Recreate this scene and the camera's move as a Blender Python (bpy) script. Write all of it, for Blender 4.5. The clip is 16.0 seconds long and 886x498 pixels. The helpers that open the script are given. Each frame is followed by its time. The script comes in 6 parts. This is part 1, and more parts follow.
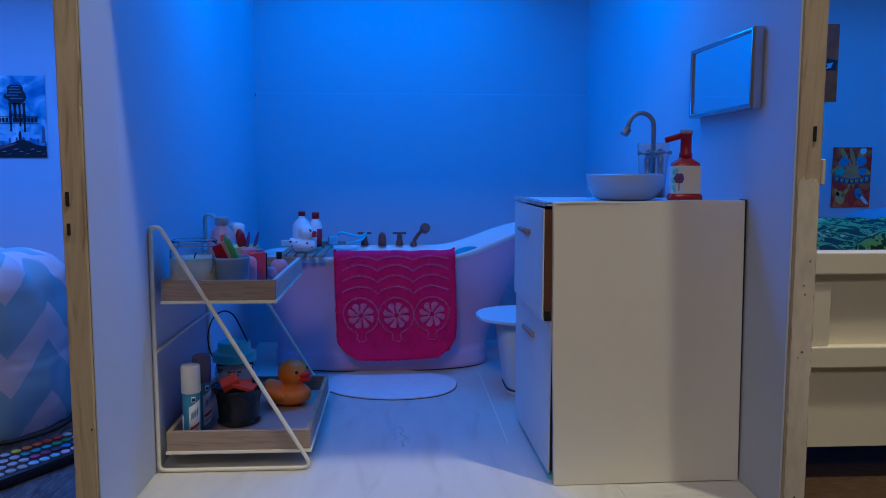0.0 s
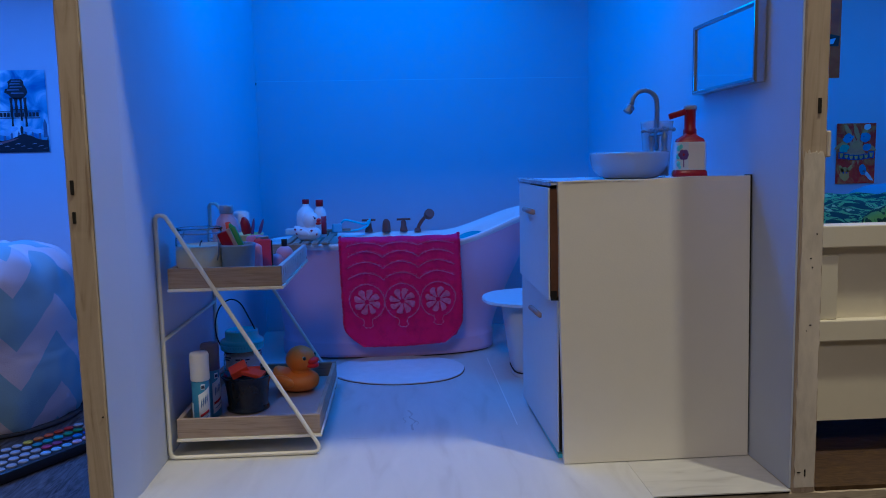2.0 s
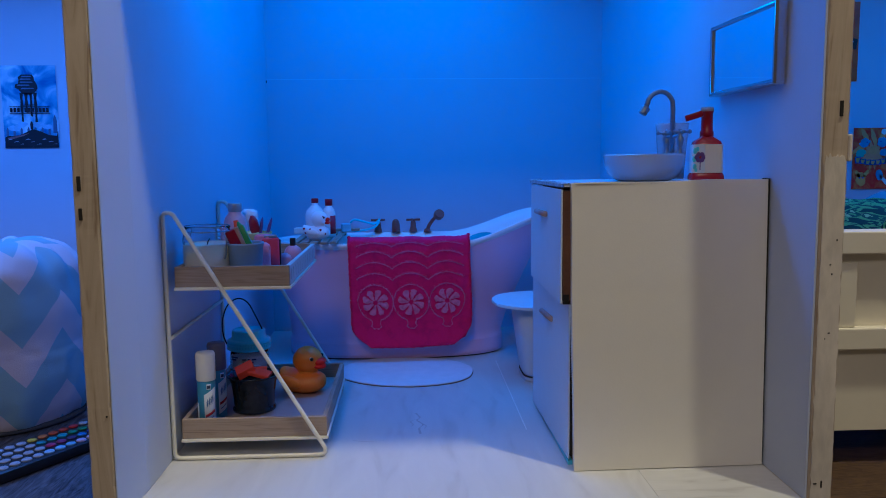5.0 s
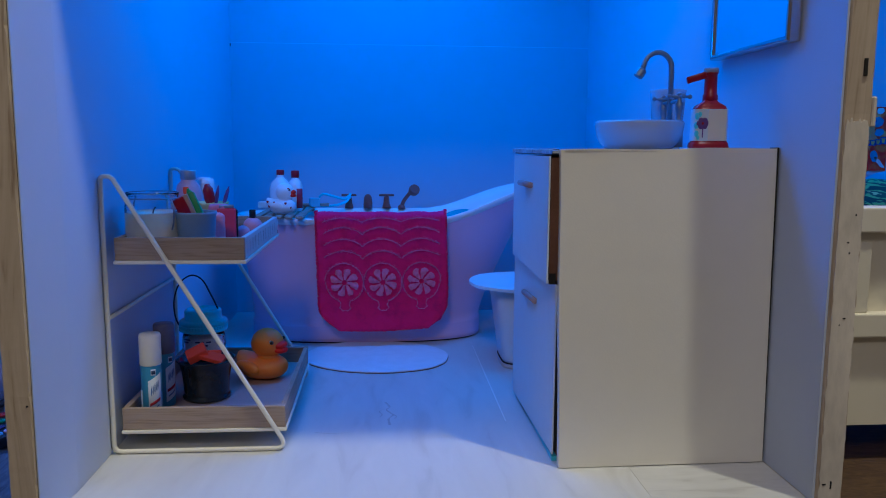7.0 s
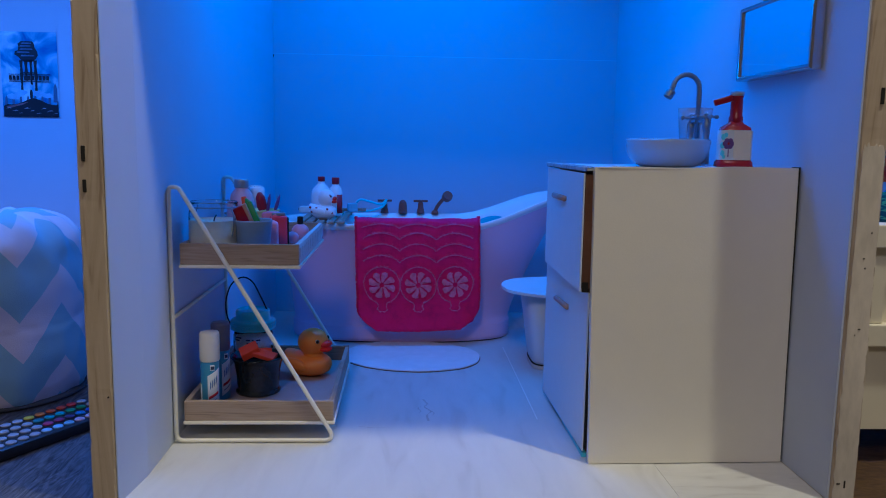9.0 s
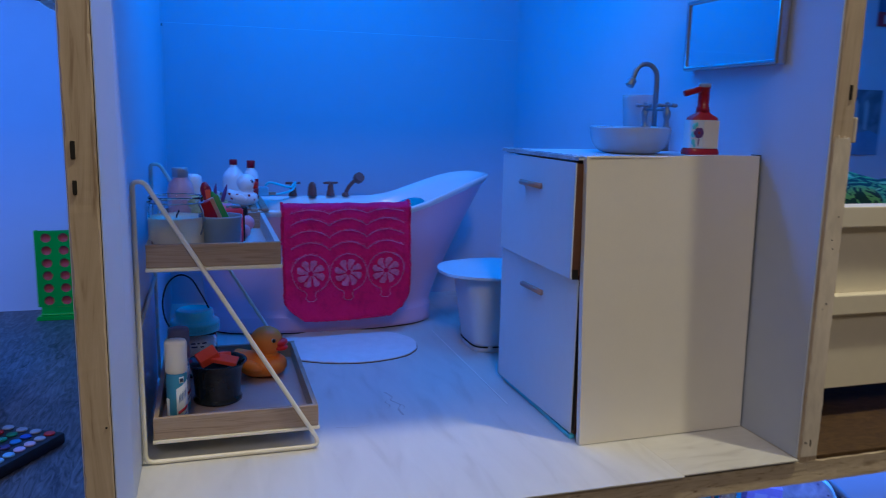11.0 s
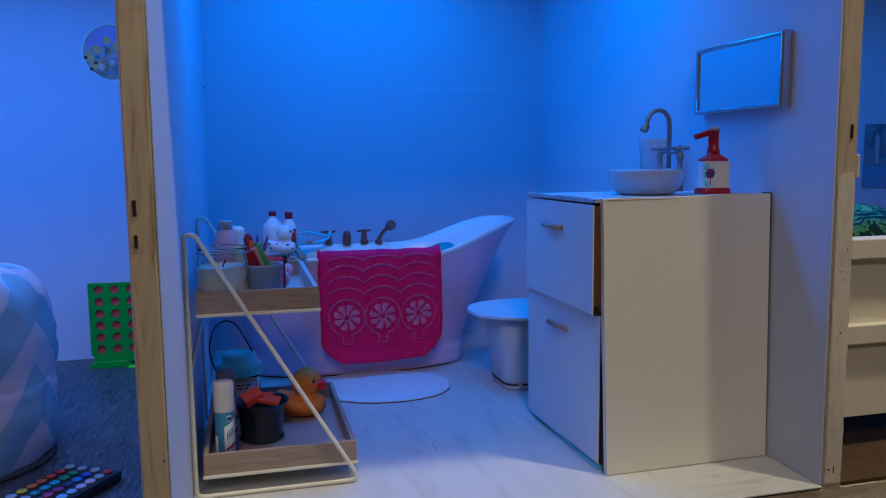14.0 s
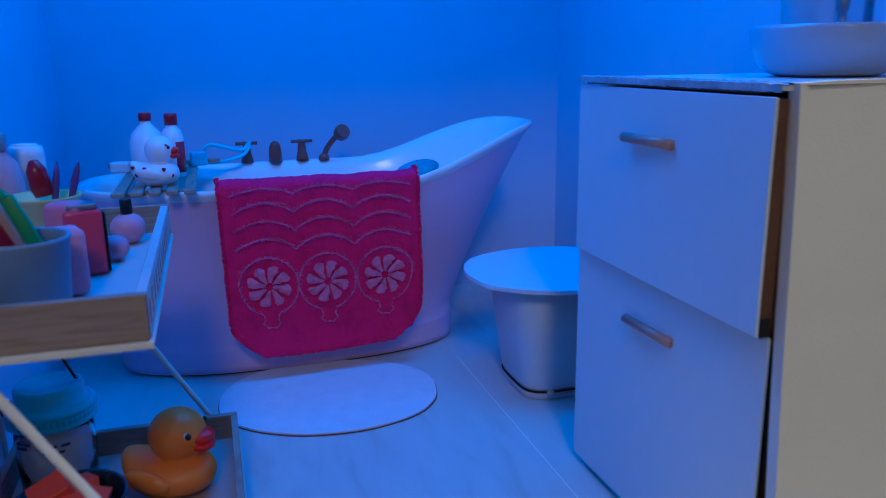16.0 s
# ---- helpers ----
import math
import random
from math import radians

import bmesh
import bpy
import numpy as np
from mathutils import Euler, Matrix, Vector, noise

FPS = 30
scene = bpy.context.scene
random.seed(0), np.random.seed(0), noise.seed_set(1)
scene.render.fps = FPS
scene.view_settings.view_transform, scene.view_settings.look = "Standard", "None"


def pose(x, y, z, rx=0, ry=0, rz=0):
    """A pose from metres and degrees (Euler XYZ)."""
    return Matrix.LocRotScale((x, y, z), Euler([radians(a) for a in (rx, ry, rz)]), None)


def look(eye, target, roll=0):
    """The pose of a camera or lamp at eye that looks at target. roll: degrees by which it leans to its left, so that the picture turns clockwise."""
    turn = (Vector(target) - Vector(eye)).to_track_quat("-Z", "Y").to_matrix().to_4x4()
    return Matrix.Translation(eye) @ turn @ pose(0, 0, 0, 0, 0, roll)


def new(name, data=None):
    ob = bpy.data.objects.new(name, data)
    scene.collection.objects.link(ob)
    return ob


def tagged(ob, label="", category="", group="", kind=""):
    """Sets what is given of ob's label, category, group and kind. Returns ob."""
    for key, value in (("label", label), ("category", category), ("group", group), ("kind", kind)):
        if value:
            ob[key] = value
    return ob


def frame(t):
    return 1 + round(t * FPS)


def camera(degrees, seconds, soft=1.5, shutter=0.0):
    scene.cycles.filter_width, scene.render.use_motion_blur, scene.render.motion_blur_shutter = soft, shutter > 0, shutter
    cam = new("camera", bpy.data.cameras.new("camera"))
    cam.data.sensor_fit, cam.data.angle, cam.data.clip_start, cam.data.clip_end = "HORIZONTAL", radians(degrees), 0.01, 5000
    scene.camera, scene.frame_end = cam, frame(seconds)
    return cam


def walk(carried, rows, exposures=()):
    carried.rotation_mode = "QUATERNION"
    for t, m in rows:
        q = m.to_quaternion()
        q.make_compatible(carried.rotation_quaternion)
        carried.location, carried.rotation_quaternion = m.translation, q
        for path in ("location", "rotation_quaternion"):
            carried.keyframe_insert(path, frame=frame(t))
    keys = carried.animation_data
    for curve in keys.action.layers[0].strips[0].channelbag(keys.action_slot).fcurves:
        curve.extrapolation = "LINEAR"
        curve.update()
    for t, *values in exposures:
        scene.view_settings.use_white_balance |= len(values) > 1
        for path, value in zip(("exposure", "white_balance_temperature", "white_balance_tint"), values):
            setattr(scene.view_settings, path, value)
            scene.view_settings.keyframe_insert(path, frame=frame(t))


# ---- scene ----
cam = camera(59.7, 16.0, soft=1.0, shutter=0.4)
PATH = [
    (0, (0.0, 0.019, 0.274), (0.12, 2.005, 0.074), 0.1),
    (0.5, (0.001, 0.015, 0.277), (0.12, 2.001, 0.075), -0.0),
    (1, (-0.012, 0.017, 0.262), (0.088, 2.004, 0.053), -0.4),
    (1.5, (-0.007, 0.013, 0.268), (0.097, 1.999, 0.05), -0.8),
    (2, (-0.002, 0.019, 0.267), (0.109, 2.003, 0.041), -1.2),
    (2.5, (-0.001, 0.021, 0.266), (0.116, 2.004, 0.036), -1.3),
    (3, (-0.003, 0.02, 0.268), (0.108, 2.004, 0.042), -1.2),
    (3.5, (-0.006, 0.019, 0.267), (0.099, 2.004, 0.042), -0.9),
    (4, (-0.004, 0.024, 0.266), (0.092, 2.009, 0.043), -0.8),
    (6.3, (-0.003, 0.047, 0.267), (0.092, 2.03, 0.03), -0.2),
    (6.5, (-0.003, 0.06, 0.261), (0.115, 2.042, 0.016), 0.0),
    (7, (0.002, 0.097, 0.249), (0.152, 2.074, -0.014), 0.4),
    (7.5, (0.006, 0.09, 0.257), (0.164, 2.065, -0.012), 0.4),
    (8, (-0.017, 0.041, 0.269), (0.119, 2.02, 0.015), 0.4),
    (8.2, (-0.018, 0.028, 0.262), (0.098, 2.01, 0.018), 0.4),
    (10.3, (-0.031, 0.108, 0.289), (0.084, 2.071, -0.081), 1.8),
    (10.5, (-0.066, 0.091, 0.296), (0.114, 2.046, -0.085), 1.7),
    (11, (-0.163, 0.099, 0.278), (0.413, 1.983, -0.062), 1.3),
    (11.5, (-0.223, 0.086, 0.256), (0.476, 1.937, -0.039), 1.4),
    (12, (-0.221, 0.051, 0.268), (0.41, 1.931, 0.006), 1.0),
    (12.5, (-0.202, 0.057, 0.27), (0.331, 1.969, 0.024), 0.2),
    (13, (-0.19, 0.055, 0.277), (0.302, 1.979, 0.044), -0.3),
    (13.5, (-0.179, 0.052, 0.281), (0.303, 1.98, 0.051), -0.6),
    (14, (-0.169, 0.057, 0.282), (0.326, 1.981, 0.056), -0.6),
    (14.5, (-0.146, 0.078, 0.281), (0.38, 1.994, 0.051), -0.5),
    (15, (-0.132, 0.152, 0.268), (0.436, 2.053, 0.022), -0.4),
    (15.5, (-0.11, 0.321, 0.229), (0.511, 2.196, -0.083), -0.4),
    (16, (-0.082, 0.426, 0.259), (0.471, 2.286, -0.224), -0.8),
]
walk(cam, [(t, look(eye, target, roll)) for t, eye, target, roll in PATH], [(0, 0.03, 5830, 6), (2, 0.05, 5740, 6), (4.5, 0.12, 5750, 6), (6.5, 0.18, 5750, 6), (7.2, 0.22, 5280, 5), (8.2, 0.20, 5380, 5), (10.5, 0.25, 6050, 7), (11, 0.25, 5980, 5), (11.5, 0.22, 5520, 5), (11.8, 0.21, 5600, 5), (12.5, 0.23, 7350, 10), (13.2, 0.26, 7450, 9), (14, 0.15, 6000, 6), (14.5, 0.04, 5950, 7), (15.2, 0.03, 5560, 6), (15.6, 0.09, 5380, 6), (16, 0.25, 5050, 5)])

# ---- world and light ----
world = bpy.data.worlds.new("world")
scene.world = world
world.use_nodes = True
world.node_tree.nodes["Background"].inputs[0].default_value = (0.8, 0.7, 0.6, 1)
world.node_tree.nodes["Background"].inputs[1].default_value = 0.008

LED = (0.004, 0.235, 1.0)
WARM = (1.0, 0.87, 0.60)
BLUSH = (1.0, 0.82, 0.71)
scene.view_settings.exposure = 0.0


def area(name, m, sx, sy, watts, colour, shape="RECTANGLE"):
    d = bpy.data.lights.new(name, "AREA")
    d.shape, d.size, d.size_y, d.energy, d.color = shape, sx, sy, watts, colour
    ob = new(name, d)
    ob.matrix_world = m
    return ob


# blue strip lights under the ceiling of each compartment
area("strip_light_bath", look((0.04, 0.90, 0.588), (0.04, 0.895, 0)), 0.44, 0.10, 1.58, LED)
area("strip_light_bath_back", look((0.00, 1.155, 0.588), (0.00, 1.155, 0)), 0.36, 0.03, 0.50, LED)
area("strip_light_left", look((-0.60, 0.90, 0.588), (-0.60, 0.90, 0)), 0.6, 0.16, 3.9, (0.06, 0.25, 1.0))
area("strip_light_right", look((0.68, 0.96, 0.588), (0.68, 0.97, 0)), 0.5, 0.16, 1.5, LED)
area("strip_light_below", look((0.45, 0.66, -0.030), (0.45, 0.74, -1)), 0.9, 0.03, 0.95, (0.07, 0.25, 1.0))
# lamps of the room in which the doll house stands
area("room_lamp", look((0.665, 0.20, 2.25), (0.1, 0.75, 0.0)), 0.05, 0.14, 17.8, WARM)
area("room_lamp_middle", look((0.10, 0.16, 2.22), (0.05, 0.75, 0.0)), 0.34, 0.34, 4.8, BLUSH, "DISK")
area("room_lamp_far", look((-0.45, -1.75, 2.18), (0.0, 0.6, 0.1)), 0.40, 0.70, 15.6, BLUSH)

# ---- materials ----
MATS = {}


def nodes_of(m):
    return m.node_tree.nodes, m.node_tree.links


def mat(name, colour, rough=0.5, metal=0.0, vary=0.06, scale=60.0, bump=0.0, bscale=400.0, spec=0.5, trans=0.0, sss=0.0, emit=0.0, coat=0.0, stretch=(1, 1, 1), ior=1.45):
    """A surface whose colour wavers at two scales, with fine relief."""
    if name in MATS:
        return MATS[name]
    m = bpy.data.materials.new(name)
    m.use_nodes = True
    n, l = nodes_of(m)
    p = n["Principled BSDF"]
    p.inputs["Roughness"].default_value = rough
    p.inputs["Metallic"].default_value = metal
    p.inputs["Specular IOR Level"].default_value = spec
    p.inputs["Transmission Weight"].default_value = trans
    p.inputs["IOR"].default_value = ior
    p.inputs["Coat Weight"].default_value = coat
    if sss:
        p.inputs["Subsurface Weight"].default_value = sss
        p.inputs["Subsurface Radius"].default_value = (0.004, 0.003, 0.002)
        p.inputs["Subsurface Scale"].default_value = 1.0
    c = (*colour, 1)
    tc = n.new("ShaderNodeTexCoord")
    mp = n.new("ShaderNodeMapping")
    mp.inputs["Scale"].default_value = stretch
    l.new(tc.outputs["Object"], mp.inputs[0])
    if vary:
        a, b = n.new("ShaderNodeTexNoise"), n.new("ShaderNodeTexNoise")
        a.inputs["Scale"].default_value, b.inputs["Scale"].default_value = scale * 0.25, scale * 3
        a.inputs["Detail"].default_value = b.inputs["Detail"].default_value = 4
        l.new(mp.outputs[0], a.inputs["Vector"])
        l.new(mp.outputs[0], b.inputs["Vector"])
        add = n.new("ShaderNodeMath")
        add.operation = "MULTIPLY_ADD"
        l.new(b.outputs["Fac"], add.inputs[0])
        add.inputs[1].default_value = 0.5
        l.new(a.outputs["Fac"], add.inputs[2])
        r = n.new("ShaderNodeMapRange")
        r.inputs["From Min"].default_value, r.inputs["From Max"].default_value = 0.45, 1.05
        r.inputs["To Min"].default_value, r.inputs["To Max"].default_value = 1 - vary, 1 + vary
        l.new(add.outputs[0], r.inputs["Value"])
        mul = n.new("ShaderNodeMix")
        mul.data_type, mul.blend_type = "RGBA", "MULTIPLY"
        mul.inputs["Factor"].default_value = 1.0
        mul.inputs["A"].default_value = c
        l.new(r.outputs[0], mul.inputs["B"])
        l.new(mul.outputs["Result"], p.inputs["Base Color"])
    else:
        p.inputs["Base Color"].default_value = c
    if bump:
        t = n.new("ShaderNodeTexNoise")
        t.inputs["Scale"].default_value, t.inputs["Detail"].default_value = bscale, 5
        l.new(mp.outputs[0], t.inputs["Vector"])
        bp = n.new("ShaderNodeBump")
        bp.inputs["Strength"].default_value, bp.inputs["Distance"].default_value = bump, 0.001
        l.new(t.outputs["Fac"], bp.inputs["Height"])
        l.new(bp.outputs[0], p.inputs["Normal"])
    if emit:
        p.inputs["Emission Color"].default_value = c
        p.inputs["Emission Strength"].default_value = emit
    MATS[name] = m
    return m


def ramped(name, stops, rough, build, bump=0.15, spec=0.4):
    """A material whose colour runs through stops by the value that build() makes."""
    m = bpy.data.materials.new(name)
    m.use_nodes = True
    n, l = nodes_of(m)
    p = n["Principled BSDF"]
    p.inputs["Roughness"].default_value = rough
    p.inputs["Specular IOR Level"].default_value = spec
    tc = n.new("ShaderNodeTexCoord")
    v = build(n, l, tc.outputs["Object"])
    ramp = n.new("ShaderNodeValToRGB")
    while len(ramp.color_ramp.elements) < len(stops):
        ramp.color_ramp.elements.new(0.5)
    for e, (at, col) in zip(ramp.color_ramp.elements, stops):
        e.position, e.color = at, (*col, 1)
    l.new(v, ramp.inputs[0])
    l.new(ramp.outputs[0], p.inputs["Base Color"])
    if bump:
        b = n.new("ShaderNodeBump")
        b.inputs["Strength"].default_value, b.inputs["Distance"].default_value = bump, 0.001
        l.new(v, b.inputs["Height"])
        l.new(b.outputs[0], p.inputs["Normal"])
    MATS[name] = m
    return m


def grain(stretch, scale, warp=1.5):
    def build(n, l, vec):
        mp = n.new("ShaderNodeMapping")
        mp.inputs["Scale"].default_value = stretch
        l.new(vec, mp.inputs[0])
        t = n.new("ShaderNodeTexNoise")
        t.inputs["Scale"].default_value, t.inputs["Detail"].default_value = scale, 8
        t.inputs["Distortion"].default_value = warp
        l.new(mp.outputs[0], t.inputs["Vector"])
        return t.outputs["Fac"]
    return build


WHITE = mat("pale_blue_white_board", (0.53, 0.58, 0.71), 0.6, vary=0.03, scale=12, bump=0.08, bscale=900)
CARD = mat("cream_card", (0.78, 0.74, 0.66), 0.65, vary=0.03, scale=14, bump=0.1, bscale=700)
PAPER = mat("white_paper", (0.68, 0.74, 0.80), 0.6, vary=0.03, scale=30, bump=0.06, bscale=900)
KRAFT = mat("brown_cardboard", (0.17, 0.075, 0.042), 0.85, vary=0.25, scale=120, bump=0.3, bscale=600)
# near-black: shade painted into gaps, also the dark slots, seams and edges
DARK = mat("gap_shade_and_dark_edge", (0.02, 0.018, 0.016), 0.9)
PLY = ramped("pine_plywood_upright", [(0.27, (0.32, 0.225, 0.150)), (0.42, (0.50, 0.395, 0.285)), (0.8, (0.62, 0.51, 0.39))], 0.7, grain((90, 60, 7), 1.0, 2.5), 0.25)
PLYX = ramped("pine_plywood_level", [(0.28, (0.22, 0.150, 0.095)), (0.40, (0.52, 0.425, 0.30)), (0.75, (0.65, 0.555, 0.42))], 0.75, grain((22, 90, 190), 1.0, 3.0), 0.4)
OAK = ramped("pale_oak", [(0.26, (0.24, 0.170, 0.125)), (0.48, (0.36, 0.268, 0.205)), (0.78, (0.42, 0.330, 0.265))], 0.55, grain((14, 60, 260), 1.0, 2.2), 0.15)
OAKY = ramped("pale_oak_lengthwise", [(0.26, (0.24, 0.170, 0.125)), (0.48, (0.36, 0.268, 0.205)), (0.78, (0.42, 0.330, 0.265))], 0.55, grain((60, 14, 260), 1.0, 2.2), 0.15)
# vinyl mottling; its streaks along y also paint in the wall's reflection
MARBLE = ramped("marble_vinyl", [(0.28, (0.54, 0.53, 0.51)), (0.42, (0.60, 0.595, 0.58)), (0.72, (0.65, 0.645, 0.63))], 0.34, grain((48, 10, 10), 1.0, 0.8), 0.03)
STRIPMARBLE = ramped("marble_vinyl_crosswise", [(0.28, (0.44, 0.42, 0.40)), (0.40, (0.55, 0.54, 0.52)), (0.72, (0.62, 0.61, 0.59))], 0.36, grain((16, 75, 10), 1.0, 1.2), 0.05)
DARKWOOD = ramped("dark_laminate", [(0.30, (0.014, 0.014, 0.016)), (0.48, (0.075, 0.075, 0.082)), (0.72, (0.165, 0.165, 0.175))], 0.42, grain((150, 26, 30), 1.0, 2.5), 0.6)
BROWNWOOD = ramped("brown_laminate", [(0.25, (0.036, 0.018, 0.007)), (0.5, (0.075, 0.040, 0.014)), (0.8, (0.120, 0.068, 0.026))], 0.6, grain((60, 160, 60), 1.0, 1.2), 0.3)
CREAMWIRE = mat("cream_enamel", (0.80, 0.76, 0.66), 0.35, vary=0.04, scale=80, bump=0.05)
BEDWHITE = mat("cream_painted_wood", (0.78, 0.72, 0.57), 0.5, vary=0.04, scale=25, bump=0.06, bscale=300)
TUBPINK = mat("pale_pink_plastic", (0.76, 0.50, 0.68), 0.28, vary=0.02, scale=15, coat=0.2)
TUBWHITE = mat("white_plastic", (0.82, 0.82, 0.84), 0.25, vary=0.02, scale=15, coat=0.2)
BRONZE = mat("brown_bronze_plastic", (0.27, 0.085, 0.065), 0.36, metal=0.0, vary=0.1, scale=100)
PINK = mat("hot_pink_terry", (1.0, 0.018, 0.155), 0.95, vary=0.22, scale=300, bump=1.0, bscale=1100, spec=0.1)
PINKLIGHT = mat("pale_pink_loop", (1.0, 0.23, 0.41), 0.95, vary=0.30, scale=900, bump=1.0, bscale=2200, spec=0.1)
for pk in (PINK, PINKLIGHT):
    pk.node_tree.nodes["Principled BSDF"].inputs["Sheen Weight"].default_value = 0.15
    pk.node_tree.nodes["Principled BSDF"].inputs["Sheen Tint"].default_value = (1.0, 0.25, 0.5, 1)
CERAMIC = mat("white_ceramic", (0.44, 0.51, 0.60), 0.2, vary=0.01, scale=15, coat=0.3)
STEEL = mat("brushed_steel", (0.30, 0.34, 0.39), 0.50, metal=0.9, vary=0.06, scale=120)
FRAMEMETAL = mat("champagne_metal", (0.62, 0.58, 0.57), 0.22, metal=1.0, vary=0.06, scale=120)
MIRROR = mat("mirror_silver", (0.88, 0.89, 0.9), 0.04, metal=1.0, vary=0.0)
COPPER = mat("rose_gold", (0.50, 0.30, 0.24), 0.38, metal=0.35, vary=0.06, scale=150)
GLASS = mat("clear_glass", (0.95, 0.97, 0.98), 0.03, trans=1.0, vary=0.0, ior=1.18)
FROST = mat("frosted_plastic", (0.70, 0.78, 0.86), 0.25, trans=0.55, vary=0.02, ior=1.2)
WAX = mat("cream_wax", (0.84, 0.76, 0.58), 0.5, vary=0.06, scale=60, sss=0.1)
DUCKY = mat("orange_yellow_vinyl", (1.0, 0.26, 0.03), 0.42, vary=0.08, scale=50, sss=0.35)
DUCKRED = mat("red_orange_vinyl", (0.80, 0.012, 0.006), 0.35, vary=0.05)
BLACK = mat("black_plastic", (0.012, 0.012, 0.014), 0.4, vary=0.1)
RED = mat("red_plastic", (0.34, 0.006, 0.022), 0.3, vary=0.04)
CRIMSON = mat("crimson_liquid", (0.42, 0.02, 0.04), 0.25, vary=0.05)
ROSE = mat("rose_plastic", (0.80, 0.33, 0.42), 0.35, vary=0.05)
TEAL = mat("teal_painted_lid", (0.12, 0.80, 0.88), 0.28, vary=0.1, scale=120, bump=0.1, coat=0.5)
CYAN = mat("cyan_plastic", (0.14, 0.70, 0.80), 0.35, vary=0.04)
GLAZE = mat("dark_green_glaze", (0.014, 0.020, 0.024), 0.16, vary=0.5, scale=90, bump=0.15, bscale=200, coat=0.4)
TERRA = mat("red_orange_block", (0.88, 0.085, 0.04), 0.5, vary=0.08)
CANBLUE = mat("sky_blue_label", (0.06, 0.30, 0.50), 0.4, vary=0.05)
NAVY = mat("navy_plastic", (0.03, 0.05, 0.13), 0.4, vary=0.05)
GREEN = mat("bright_green_plastic", (0.010, 0.42, 0.04), 0.35, vary=0.06, scale=40, trans=0.15)
LIME = mat("lime_disc", (0.16, 1.0, 0.06), 0.35, vary=0.05)
MAROON = mat("red_disc", (0.60, 0.07, 0.075), 0.4, vary=0.08)
GREYPOT = mat("grey_blue_ceramic", (0.24, 0.34, 0.46), 0.4, vary=0.08, scale=60)
PURPLE = mat("purple_plastic", (0.14, 0.06, 0.24), 0.4, vary=0.05)
LEAF = mat("leaf_green", (0.04, 0.33, 0.09), 0.45, vary=0.05)
YELLOW = mat("pale_yellow_plastic", (0.72, 0.62, 0.25), 0.45, vary=0.05)
HEARTWHITE = mat("white_vinyl", (0.84, 0.82, 0.82), 0.4, vary=0.02)
BEIGEWALL = mat("beige_room_paint", (0.28, 0.25, 0.21), 0.8, vary=0.03, scale=3)
CARPET = mat("beige_carpet", (0.20, 0.165, 0.13), 0.95, vary=0.15, scale=120)
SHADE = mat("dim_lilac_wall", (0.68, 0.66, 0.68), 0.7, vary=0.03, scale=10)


# ---- builders ----
def part(name, bm, material, parent=None, label="", smooth=0):
    """One mesh out of bm, under a thing or part. smooth: the angle below which edges are shaded smooth."""
    me = bpy.data.meshes.new(name)
    if smooth:
        for f in bm.faces:
            f.smooth = True
        for e in bm.edges:
            if len(e.link_faces) == 2 and e.calc_face_angle(0) > radians(smooth):
                e.smooth = False
    bm.to_mesh(me)
    bm.free()
    for x in (material if isinstance(material, (list, tuple)) else [material]):
        me.materials.append(x)
    ob = new(name, me)
    ob.parent = parent
    return tagged(ob, label)


def thing(name, m, label, category, group="", kind=""):
    ob = new(name)
    ob.empty_display_size = 0.02
    ob.matrix_world = m
    return tagged(ob, label, category, group, kind)


def box(x0, x1, y0, y1, z0, z1, bevel=0.0, seg=2, bm=None):
    bm = bm or bmesh.new()
    r = bmesh.ops.create_cube(bm, size=1.0, matrix=Matrix.LocRotScale(((x0 + x1) / 2, (y0 + y1) / 2, (z0 + z1) / 2), None, (abs(x1 - x0), abs(y1 - y0), abs(z1 - z0))))
    if bevel:
        es = {e for v in r["verts"] for e in v.link_edges}
        bmesh.ops.bevel(bm, geom=list(es), offset=bevel, segments=seg, affect="EDGES", profile=0.5)
    return bm


def lathe(profile, seg=32, cap=True, bm=None, centre=(0, 0)):
    """A solid turned round z out of (radius, height) pairs."""
    bm = bm or bmesh.new()
    rings = []
    for r, z in profile:
        if r < 1e-6:
            rings.append([bm.verts.new((centre[0], centre[1], z))])
        else:
            rings.append([bm.verts.new((centre[0] + r * math.cos(2 * math.pi * i / seg), centre[1] + r * math.sin(2 * math.pi * i / seg), z)) for i in range(seg)])
    for a, b in zip(rings, rings[1:]):
        for i in range(seg):
            j = (i + 1) % seg
            if len(a) == 1 and len(b) > 1:
                bm.faces.new((a[0], b[j], b[i]))
            elif len(b) == 1 and len(a) > 1:
                bm.faces.new((a[i], a[j], b[0]))
            elif len(a) > 1:
                bm.faces.new((a[i], a[j], b[j], b[i]))
    if cap:
        if len(rings[0]) > 1:
            bm.faces.new(rings[0][::-1])
        if len(rings[-1]) > 1:
            bm.faces.new(rings[-1])
    return bm


def smooth_path(pts, steps=8):
    """A Catmull-Rom line through pts."""
    p = [Vector(q) for q in pts]
    out = []
    for i in range(len(p) - 1):
        a, b, c, d = p[max(i - 1, 0)], p[i], p[i + 1], p[min(i + 2, len(p) - 1)]
        for k in range(steps):
            t = k / steps
            out.append(0.5 * (2 * b + (c - a) * t + (2 * a - 5 * b + 4 * c - d) * t * t + (3 * b - a - 3 * c + d) * t ** 3))
    return out + [p[-1]]


